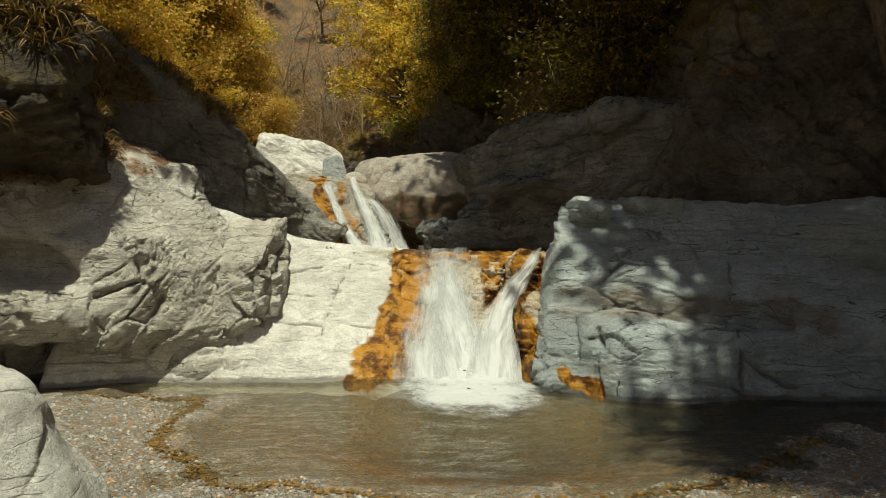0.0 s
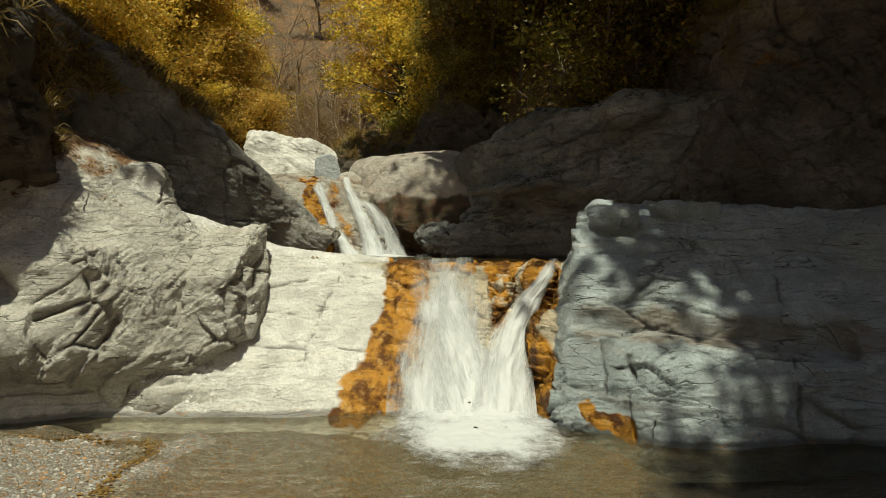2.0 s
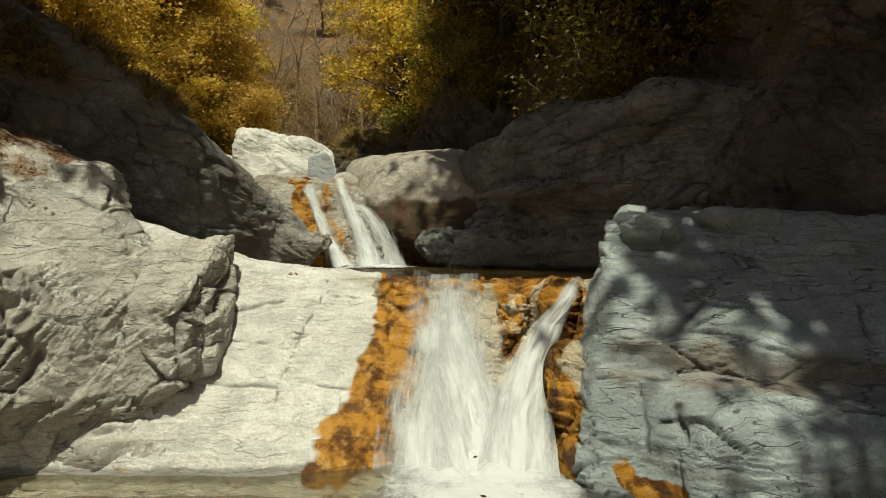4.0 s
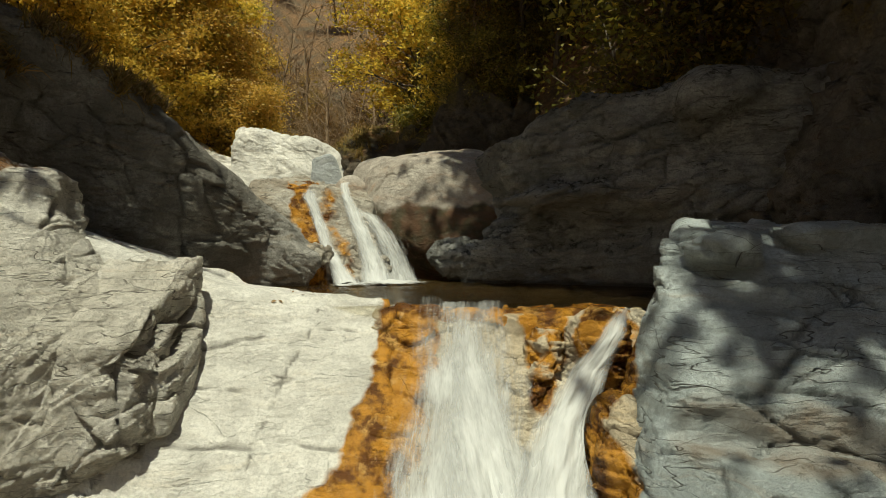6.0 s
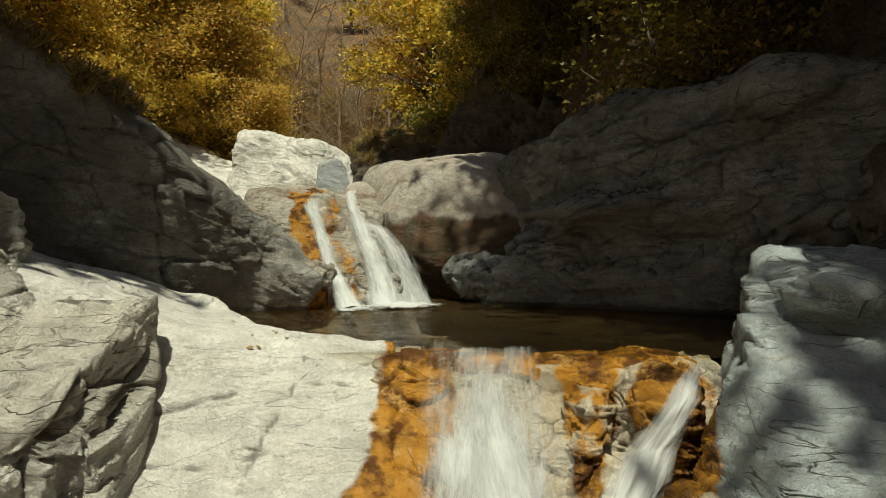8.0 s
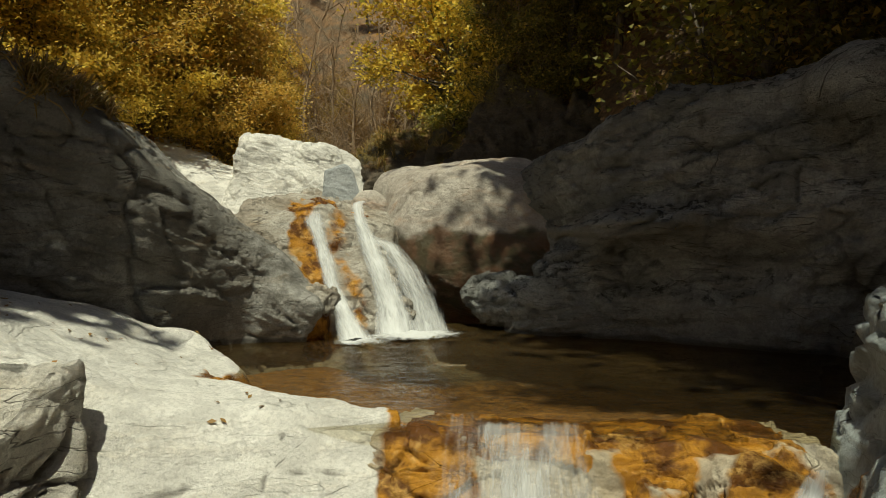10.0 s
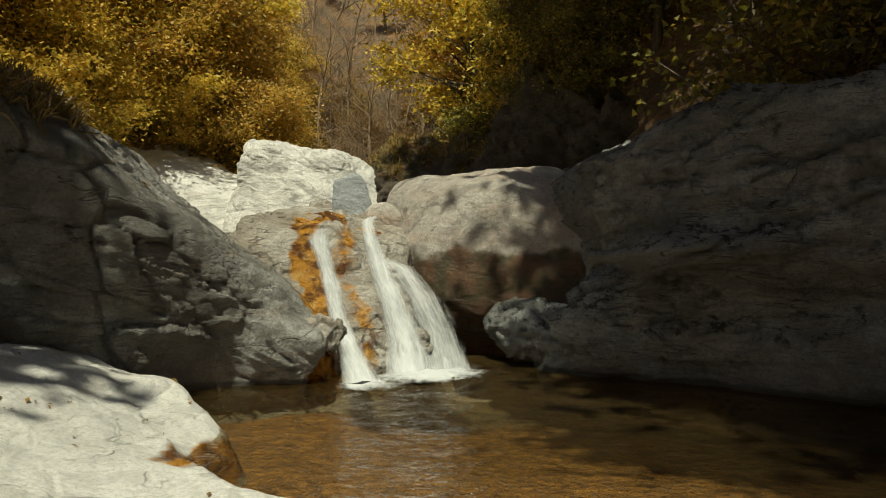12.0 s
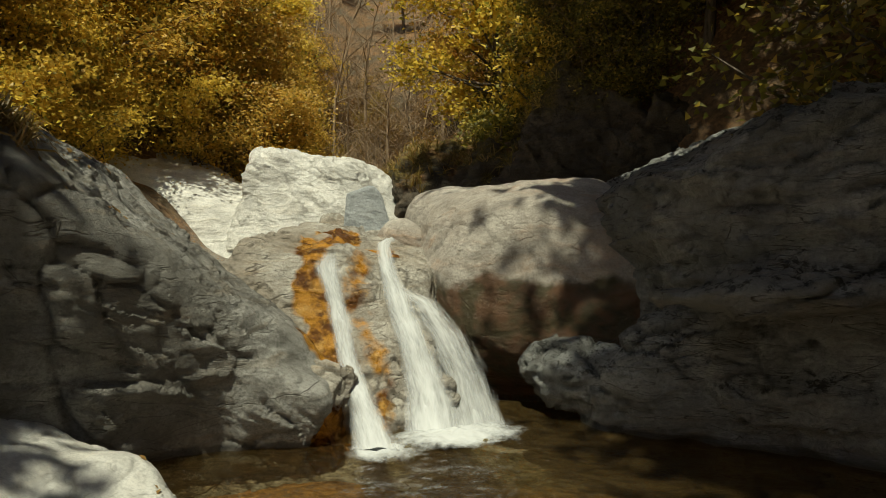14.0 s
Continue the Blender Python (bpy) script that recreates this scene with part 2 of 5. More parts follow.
# ---- materials ----
class Mat:
    """Short hand for building a node material."""

    def __init__(self, name):
        self.m = bpy.data.materials.new(name)
        self.m.use_nodes = True
        self.t = self.m.node_tree
        self.b = self.t.nodes["Principled BSDF"]
        self.out = self.t.nodes["Material Output"]
        g = self.t.nodes.new("ShaderNodeNewGeometry")
        self.pos, self.nor, self.island = g.outputs["Position"], g.outputs["Normal"], g.outputs["Random Per Island"]

    def link(self, a, b):
        self.t.links.new(a, b)

    def put(self, socket, value):
        if isinstance(value, (int, float, tuple, list)):
            socket.default_value = value
        else:
            self.link(value, socket)

    def attr(self, key):
        n = self.t.nodes.new("ShaderNodeAttribute")
        n.attribute_name = key
        return n.outputs["Fac"]

    def scaled(self, v, s, r=(0, 0, 0)):
        n = self.t.nodes.new("ShaderNodeMapping")
        n.inputs["Scale"].default_value = s if isinstance(s, tuple) else (s, s, s)
        n.inputs["Rotation"].default_value = [radians(a) for a in r]
        self.link(v, n.inputs["Vector"])
        return n.outputs[0]

    def noise(self, v, scale, detail=5, rough=0.6, distort=0.0):
        n = self.t.nodes.new("ShaderNodeTexNoise")
        n.inputs["Scale"].default_value, n.inputs["Detail"].default_value = scale, detail
        n.inputs["Roughness"].default_value, n.inputs["Distortion"].default_value = rough, distort
        self.link(v, n.inputs["Vector"])
        return n.outputs["Fac"], n.outputs["Color"]

    def voronoi(self, v, scale, feature="DISTANCE_TO_EDGE"):
        n = self.t.nodes.new("ShaderNodeTexVoronoi")
        n.feature = feature
        n.inputs["Scale"].default_value = scale
        self.link(v, n.inputs["Vector"])
        return n.outputs["Distance"] if feature == "DISTANCE_TO_EDGE" else n.outputs["Color"]

    def ramp(self, v, a, b, lo=0.0, hi=1.0):
        n = self.t.nodes.new("ShaderNodeMapRange")
        n.interpolation_type = "SMOOTHSTEP"
        n.inputs["From Min"].default_value, n.inputs["From Max"].default_value = a, b
        n.inputs["To Min"].default_value, n.inputs["To Max"].default_value = lo, hi
        self.link(v, n.inputs["Value"])
        return n.outputs[0]

    def math(self, op, a, b=0.0):
        n = self.t.nodes.new("ShaderNodeMath")
        n.operation = op
        self.put(n.inputs[0], a)
        self.put(n.inputs[1], b)
        return n.outputs[0]

    def mix(self, f, a, b, kind="MIX"):
        n = self.t.nodes.new("ShaderNodeMix")
        n.data_type, n.blend_type = "RGBA", kind
        self.put(n.inputs[0], f)
        for s, v in ((n.inputs[6], a), (n.inputs[7], b)):
            self.put(s, (*v, 1) if isinstance(v, tuple) and len(v) == 3 else v)
        return n.outputs[2]

    def add_vec(self, v, w, amount):
        n = self.t.nodes.new("ShaderNodeVectorMath")
        n.operation = "MULTIPLY_ADD"
        self.link(w, n.inputs[0])
        n.inputs[1].default_value = (amount,) * 3
        self.link(v, n.inputs[2])
        return n.outputs[0]

    def bump(self, h, dist, strength=1.0, after=None):
        n = self.t.nodes.new("ShaderNodeBump")
        n.inputs["Distance"].default_value, n.inputs["Strength"].default_value = dist, strength
        self.link(h, n.inputs["Height"])
        if after:
            self.link(after, n.inputs["Normal"])
        return n.outputs[0]

    def z(self, v, k=2):
        n = self.t.nodes.new("ShaderNodeSeparateXYZ")
        self.link(v, n.inputs[0])
        return n.outputs[k]


def stone(name, light, dark, warm, bed=(0, 0, 0), beds=7.0, mottled=0.5, cracks=1.0, litter=False, lichen=0.0, wet_z=None, spots=0.0, chip=1.0, tooth=1.0):
    """Bare river stone: pale beds, veins, hairline joints, bands of stain and shade, algae."""
    k = Mat(name)
    _, wob = k.noise(k.pos, 0.8, 4)
    p = k.add_vec(k.pos, wob, 0.5)
    broad, _ = k.noise(p, 0.55, 6, 0.62)
    mid, _ = k.noise(p, 3.1, 8, 0.7)
    fine, _ = k.noise(k.pos, 24, 6, 0.75)
    q = k.scaled(p, (0.7, 0.7, beds), bed)
    lay, _ = k.noise(q, 1.0, 7, 0.68, 0.4)
    col = k.mix(k.ramp(broad, 0.36, 0.64), dark, light)
    col = k.mix(k.math("MULTIPLY", k.ramp(lay, 0.5, 0.72), mottled), col, warm)
    col = k.mix(k.ramp(mid, 0.42, 0.54, 0.5, 0.0), col, tuple(c * 0.72 for c in dark))
    col = k.mix(k.ramp(fine, 0.36, 0.56, 0.5, 0.0), col, tuple(c * 0.62 for c in dark))
    grit, _ = k.noise(k.pos, 75, 4, 0.7)
    col = k.mix(k.ramp(grit, 0.32, 0.46, 0.25, 0.0), col, tuple(c * 0.5 for c in dark))
    col = k.mix(k.ramp(grit, 0.56, 0.72, 0.0, 0.35), col, tuple(min(c * 1.18, 0.86) for c in light))
    # hairline joints, mostly along the beds
    e1 = k.voronoi(k.scaled(k.add_vec(k.pos, wob, 0.22), (0.36, 0.36, 2.2), bed), 1.1)
    gap, _ = k.noise(k.pos, 1.3, 3)
    line = k.math("MULTIPLY", k.ramp(e1, 0.0, 0.005, 1, 0), k.ramp(gap, 0.40, 0.52))
    # contour-like partings between the beds
    sheet, _ = k.noise(k.scaled(k.add_vec(k.pos, wob, 0.25), (0.55, 0.55, beds * 0.55), bed), 1.0, 3, 0.5)
    parting = k.ramp(k.math("ABSOLUTE", k.math("SUBTRACT", sheet, 0.5)), 0.0, 0.008, 1, 0)
    parting2 = k.ramp(k.math("ABSOLUTE", k.math("SUBTRACT", sheet, 0.6)), 0.0, 0.004, 1, 0)
    line = k.math("MAXIMUM", line, k.math("MULTIPLY", k.math("MAXIMUM", parting, parting2), k.ramp(gap, 0.60, 0.46)))
    line = k.math("MULTIPLY", line, k.ramp(mid, 0.38, 0.55, 0.35, cracks))
    dirt = k.math("MULTIPLY", k.attr("crack"), k.ramp(mid, 0.3, 0.65, 0.2, 0.62 * cracks))
    col = k.mix(k.math("MAXIMUM", k.math("MAXIMUM", k.math("MULTIPLY", line, 0.8), dirt), k.math("MULTIPLY", k.attr("seam"), 0.6)), col, (0.055, 0.045, 0.032))
    if lichen:
        spot, _ = k.noise(k.pos, 5.5, 6, 0.75)
        up = k.ramp(k.z(k.nor), 0.05, 0.75)
        col = k.mix(k.math("MULTIPLY", k.math("MULTIPLY", k.ramp(spot, 0.5, 0.6), up), lichen), col, (0.03, 0.03, 0.024))
    if spots:
        sp, _ = k.noise(k.pos, 16, 3, 0.6)
        col = k.mix(k.math("MULTIPLY", k.ramp(sp, 0.62, 0.68), spots), col, (0.05, 0.045, 0.035))
    rough = k.ramp(mid, 0.2, 0.8, 0.72, 0.92)
    if litter:
        amount = k.math("MULTIPLY", k.attr("litter"), k.ramp(fine, 0.35, 0.55, 0.5, 1.0))
        tint = k.voronoi(k.pos, 26, "F1")
        leafy = k.mix(k.z(tint, 0), (0.16, 0.07, 0.022), (0.34, 0.17, 0.055))
        col = k.mix(amount, col, leafy)
        grass = k.math("MULTIPLY", k.attr("moss"), k.ramp(mid, 0.35, 0.6))
        col = k.mix(grass, col, k.mix(k.ramp(fine, 0.35, 0.65), (0.06, 0.05, 0.013), (0.24, 0.175, 0.04)))
    # brown bands painting stain and shade, a dark wet rim just over either pool
    col = k.mix(k.math("MULTIPLY", k.attr("stain_shade"), k.ramp(mid, 0.3, 0.6, 0.9, 0.6)), col, (0.26, 0.205, 0.15))
    above = k.math("SUBTRACT", k.z(k.pos), k.math("MULTIPLY", k.math("GREATER_THAN", k.z(k.pos, 1), 13.6), 2.40))
    rim = k.ramp(k.math("ADD", k.math("ABSOLUTE", above), k.math("MULTIPLY", k.math("SUBTRACT", mid, 0.5), 0.12)), 0.05, 0.11, 0.8, 0.0)
    dry = k.math("MULTIPLY", k.math("GREATER_THAN", k.z(k.pos, 1), 12.9), k.math("LESS_THAN", k.z(k.pos, 1), 17.8))
    rim = k.math("MULTIPLY", rim, k.math("SUBTRACT", 1.0, dry))
    col = k.mix(rim, col, tuple(c * 0.3 for c in dark))
    rough = k.mix(rim, rough, (0.3, 0.3, 0.3))
    # orange algae where the water runs
    st = k.attr("stain")
    so, _ = k.noise(k.pos, 6.0, 7, 0.7)
    mask = k.ramp(k.math("ADD", st, k.math("MULTIPLY", k.math("SUBTRACT", so, 0.5), 0.65)), 0.3, 0.62)
    tone, _ = k.noise(k.pos, 2.6, 5, 0.6)
    orange = k.mix(k.ramp(tone, 0.42, 0.58), (0.13, 0.05, 0.010), (0.52, 0.245, 0.03))
    orange = k.mix(k.ramp(mid, 0.52, 0.68), orange, (0.62, 0.36, 0.10))
    col = k.mix(mask, col, orange)
    rough = k.mix(mask, rough, (0.25, 0.25, 0.25))
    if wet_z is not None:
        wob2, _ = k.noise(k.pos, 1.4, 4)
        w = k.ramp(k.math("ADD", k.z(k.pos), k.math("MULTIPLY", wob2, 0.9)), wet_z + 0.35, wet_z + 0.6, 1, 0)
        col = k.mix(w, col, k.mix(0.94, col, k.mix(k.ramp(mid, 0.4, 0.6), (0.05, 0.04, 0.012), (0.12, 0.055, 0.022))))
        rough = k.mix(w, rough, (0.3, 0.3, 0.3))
    k.link(col, k.b.inputs["Base Color"])
    k.link(rough, k.b.inputs["Roughness"])
    k.b.inputs["Specular IOR Level"].default_value = 0.35
    rag = k.voronoi(k.scaled(k.add_vec(k.pos, wob, 0.3), (0.8, 0.8, 2.0), bed), 9.0, "F1")
    n1 = k.bump(lay, 0.14 * tooth, 1.0)
    n2 = k.bump(mid, 0.14 * tooth, 1.0, n1)
    n2 = k.bump(k.z(rag, 0), 0.025 * chip, 1.0, n2)
    n3 = k.bump(fine, 0.03 * (0.4 + 0.6 * tooth), 1.0, n2)
    n3 = k.bump(grit, 0.008, 1.0, n3)
    n4 = k.bump(k.math("SUBTRACT", 1.0, line), 0.03, 1.0, n3)
    k.link(n4, k.b.inputs["Normal"])
    return k.m


PALE = stone("pale_limestone", (0.83, 0.815, 0.755), (0.70, 0.685, 0.63), (0.74, 0.66, 0.52), (8, 6, 0), 6.0, 0.35, 0.14, chip=0.3, tooth=0.5)
BROKEN = stone("weathered_limestone", (0.86, 0.835, 0.76), (0.66, 0.625, 0.545), (0.70, 0.585, 0.43), (20, -16, 0), 8.0, 0.5, 1.0, litter=True, tooth=0.95)
GREY = stone("grey_limestone", (0.62, 0.69, 0.70), (0.45, 0.51, 0.52), (0.46, 0.41, 0.34), (0, 5, 0), 6.0, 0.6, 1.0, chip=0.7, tooth=1.1)
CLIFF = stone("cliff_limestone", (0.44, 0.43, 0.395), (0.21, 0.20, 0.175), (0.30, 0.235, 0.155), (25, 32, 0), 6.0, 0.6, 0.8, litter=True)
# the wall's limestone toned darker to stand in for its deep shade
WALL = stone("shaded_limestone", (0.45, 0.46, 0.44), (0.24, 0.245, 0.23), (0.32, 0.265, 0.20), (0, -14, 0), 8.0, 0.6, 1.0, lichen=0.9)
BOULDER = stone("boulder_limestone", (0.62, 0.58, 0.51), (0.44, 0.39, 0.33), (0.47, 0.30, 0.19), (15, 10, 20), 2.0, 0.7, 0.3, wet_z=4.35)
# brown stone darkened further; shade of near cliff and crags is painted in
CRAG = stone("dark_shaded_limestone", (0.18, 0.145, 0.105), (0.07, 0.058, 0.04), (0.19, 0.12, 0.06), (30, 40, 0), 6.0, 0.6, 0.8, litter=True)
# brown stone whose tone also takes in the high cliff's shade
HIGH = stone("shaded_brown_limestone", (0.27, 0.25, 0.215), (0.12, 0.108, 0.088), (0.22, 0.16, 0.10), (0, 60, 0), 4.0, 0.7, 0.8, litter=True, lichen=0.6)
CHUTE = stone("wet_limestone", (0.60, 0.57, 0.50), (0.38, 0.33, 0.26), (0.46, 0.33, 0.19), (60, 0, 0), 4.0, 0.6, 0.8)
BED = stone("stained_limestone", (0.74, 0.67, 0.53), (0.58, 0.49, 0.35), (0.62, 0.45, 0.22), (0, 0, 0), 3.0, 0.7, 0.4, chip=0.3, tooth=0.6)
SLATE = stone("slate", (0.50, 0.53, 0.54), (0.42, 0.45, 0.46), (0.46, 0.46, 0.44), (0, 0, 0), 2.0, 0.3, 0.2)


def earth_material():
    k = Mat("forest_floor")
    a, _ = k.noise(k.pos, 0.35, 6, 0.65)
    b, _ = k.noise(k.pos, 7.0, 6, 0.75)
    tint = k.voronoi(k.pos, 14, "F1")
    leafy = k.mix(k.z(tint, 0), (0.16, 0.08, 0.03), (0.40, 0.22, 0.085))
    col = k.mix(k.ramp(a, 0.4, 0.62), leafy, (0.13, 0.10, 0.06))
    col = k.mix(k.ramp(b, 0.35, 0.6, 0.6, 0.0), col, (0.06, 0.04, 0.02))
    # gravel where the river lies
    g = k.attr("gravel")
    cell = k.voronoi(k.pos, 22, "F1")
    edge = k.voronoi(k.pos, 22)
    peb = k.mix(k.z(cell, 0), (0.25, 0.225, 0.185), (0.46, 0.43, 0.37))
    peb = k.mix(k.ramp(k.z(cell, 1), 0.8, 0.86), peb, (0.42, 0.25, 0.12))
    peb = k.mix(k.ramp(edge, 0.0, 0.10, 0.4, 0.0), peb, (0.10, 0.085, 0.065))
    peb = k.mix(k.ramp(b, 0.4, 0.6, 0.4, 0.0), peb, (0.16, 0.13, 0.10))
    col = k.mix(g, col, peb)
    st = k.attr("stain")
    col = k.mix(k.math("MULTIPLY", st, k.ramp(b, 0.3, 0.6, 0.6, 1.0)), col, k.mix(k.ramp(b, 0.4, 0.6), (0.34, 0.14, 0.025), (0.60, 0.30, 0.06)))
    k.link(col, k.b.inputs["Base Color"])
    k.b.inputs["Roughness"].default_value = 0.9
    n = k.bump(b, 0.08, 0.9)
    k.link(k.bump(k.ramp(edge, 0, 0.25), 0.02, 0.9, n), k.b.inputs["Normal"])
    return k.m


def water_material(name, murk, flow, cloudy=(0.5, 0.8)):
    """Clear shallow water over its bed: passes tinted light, mirrors by Fresnel, and is murky where deep."""
    k = Mat(name)
    k.t.nodes.remove(k.b)
    a, _ = k.noise(k.scaled(k.pos, flow), 5.0, 4, 0.55, 0.6)
    b, _ = k.noise(k.scaled(k.pos, flow, (0, 0, 20)), 17, 3, 0.5, 0.3)
    rip = k.attr("ripple")
    h = k.math("MULTIPLY", k.math("ADD", a, k.math("MULTIPLY", b, 0.22)), rip)
    n = k.bump(h, 0.10, 0.8)
    pass_ = k.t.nodes.new("ShaderNodeBsdfTransparent")
    k.link(k.mix(k.attr("depth"), (0.94, 0.92, 0.84), (0.68, 0.63, 0.44)), pass_.inputs[0])
    cloud = k.t.nodes.new("ShaderNodeBsdfDiffuse")
    k.put(cloud.inputs[0], (*murk, 1))
    k.link(n, cloud.inputs["Normal"])
    body = k.t.nodes.new("ShaderNodeMixShader")
    k.link(k.math("MULTIPLY", k.attr("depth"), k.ramp(a, 0.2, 0.8, *cloudy)), body.inputs[0])
    k.link(pass_.outputs[0], body.inputs[1])
    k.link(cloud.outputs[0], body.inputs[2])
    gloss = k.t.nodes.new("ShaderNodeBsdfGlossy")
    gloss.inputs["Roughness"].default_value = 0.07
    k.link(n, gloss.inputs["Normal"])
    fr = k.t.nodes.new("ShaderNodeFresnel")
    fr.inputs["IOR"].default_value = 1.33
    k.link(n, fr.inputs["Normal"])
    top = k.t.nodes.new("ShaderNodeMixShader")
    k.link(fr.outputs[0], top.inputs[0])
    k.link(body.outputs[0], top.inputs[1])
    k.link(gloss.outputs[0], top.inputs[2])
    k.link(top.outputs[0], k.out.inputs[0])
    return k.m


def white_water(name, along, across, softness=0.22):
    """Falling or foaming water: white strands with gaps, by the mesh's own u (across) and v (along)."""
    k = Mat(name)
    k.b.inputs["Base Color"].default_value = (0.53, 0.545, 0.54, 1)
    k.b.inputs["Roughness"].default_value = 0.8
    comb = k.t.nodes.new("ShaderNodeCombineXYZ")
    k.link(k.attr("u"), comb.inputs[0])
    k.link(k.attr("v"), comb.inputs[1])
    k.link(k.attr("layer"), comb.inputs[2])
    p = comb.outputs[0]
    s1, _ = k.noise(k.scaled(p, (across, along, 1)), 1.0, 5, 0.65, 0.5)
    s2, _ = k.noise(k.scaled(p, (across * 2.7, along * 2.2, 1)), 1.0, 4, 0.6, 0.3)
    s3, _ = k.noise(k.scaled(p, (across * 7, along * 7, 1)), 1.0, 3, 0.6)
    s = k.math("ADD", k.math("MULTIPLY", s1, 0.5), k.math("ADD", k.math("MULTIPLY", s2, 0.3), k.math("MULTIPLY", s3, 0.2)))
    level = k.math("ADD", s, k.attr("cover"))
    alpha = k.ramp(level, 0.5 - softness, 0.5 + softness)
    k.link(alpha, k.b.inputs["Alpha"])
    k.link(k.bump(s, 0.06, 0.18), k.b.inputs["Normal"])
    k.b.inputs["Subsurface Weight"].default_value = 0.0
    return k.m


def leaf_material(name, a, b, c, glow=0.35):
    k = Mat(name)
    info = k.t.nodes.new("ShaderNodeObjectInfo")
    r = k.ramp(k.island, 0.0, 1.0)
    col = k.mix(r, a, b)
    col = k.mix(k.ramp(k.island, 0.82, 0.9), col, c)
    pn, _ = k.noise(k.pos, 0.5, 3)
    col = k.mix(k.ramp(pn, 0.4, 0.62, 0.0, 0.3), col, tuple(x * 0.55 for x in a))
    hue = k.t.nodes.new("ShaderNodeHueSaturation")
    k.link(k.ramp(info.outputs["Random"], 0, 1, 0.485, 0.515), hue.inputs["Hue"])
    k.link(k.ramp(info.outputs["Random"], 0, 1, 0.8, 1.25), hue.inputs["Value"])
    k.link(col, hue.inputs["Color"])
    k.link(hue.outputs[0], k.b.inputs["Base Color"])
    k.b.inputs["Roughness"].default_value = 0.5
    tr = k.t.nodes.new("ShaderNodeBsdfTranslucent")
    k.link(hue.outputs[0], tr.inputs[0])
    mx = k.t.nodes.new("ShaderNodeMixShader")
    mx.inputs[0].default_value = glow
    k.link(k.b.outputs[0], mx.inputs[1])
    k.link(tr.outputs[0], mx.inputs[2])
    k.link(mx.outputs[0], k.out.inputs[0])
    return k.m


def bark_material(name, a, b):
    k = Mat(name)
    n, _ = k.noise(k.scaled(k.pos, (6, 6, 1.2)), 2.0, 6, 0.7)
    k.link(k.mix(k.ramp(n, 0.35, 0.65), a, b), k.b.inputs["Base Color"])
    k.b.inputs["Roughness"].default_value = 0.9
    k.link(k.bump(n, 0.03, 0.8), k.b.inputs["Normal"])
    return k.m


EARTH = earth_material()
POOL = water_material("pool_water", (0.21, 0.17, 0.095), (1.0, 1.9, 1))
UPPER = water_material("upper_pool_water", (0.13, 0.085, 0.03), (1.0, 1.6, 1), (0.15, 0.35))
FALL = white_water("falling_water", 1.1, 7.0, 0.27)
FOAM = white_water("foam", 3.2, 3.6, 0.24)
GOLD = leaf_material("golden_leaves", (0.54, 0.36, 0.05), (0.88, 0.58, 0.10), (0.24, 0.22, 0.035), 0.5)
OLIVE = leaf_material("olive_leaves", (0.11, 0.10, 0.016), (0.31, 0.245, 0.035), (0.52, 0.35, 0.055))
DRY = leaf_material("dry_leaves", (0.24, 0.15, 0.04), (0.40, 0.26, 0.07), (0.42, 0.24, 0.06))
GRASS = leaf_material("dry_grass", (0.17, 0.125, 0.03), (0.38, 0.26, 0.07), (0.46, 0.28, 0.09))
BARK = bark_material("bark", (0.06, 0.045, 0.03), (0.16, 0.13, 0.095))
GREYBARK = bark_material("grey_bark", (0.20, 0.135, 0.08), (0.40, 0.29, 0.18))


def part(name, me, parent, label=""):
    ob = new(name, me)
    ob.parent = parent
    if label:
        tagged(ob, label)
    return ob


# ---- ground: bed of the river, banks and hills in one sheet ----
def mid_x(y):
    return np.interp(y, [-30, 16, 22, 28, 40, 60, 120], [0, 0, -2.2, -5.0, -8.5, -13.0, -25.0])


def half_w(y):
    return np.interp(y, [-40, 6, 14, 20, 24, 30, 60], [14, 9, 7.5, 6.5, 4.0, 2.0, 2.5])


def shore(x, y):
    """Below 0 inside the lower pool."""
    wob = 0.12 * fbm(np.stack([x * 0.8, y * 0.8, x * 0], 1), 3, 3)
    e = (np.sqrt(((x - 0.5) / 4.35) ** 2 + ((y - 8.9) / 2.9) ** 2) - 1) * 2.9
    left = np.maximum(10.2 - 0.07 * (x + 4) - y, np.abs(x + 4.5) - 4.5)
    right = np.maximum(7.7 + 0.42 * np.minimum(x - 3.6, 3.5) - y, np.abs(x - 7.0) - 5.5)
    return smin(smin(e, left, 0.5), right, 0.5) + wob


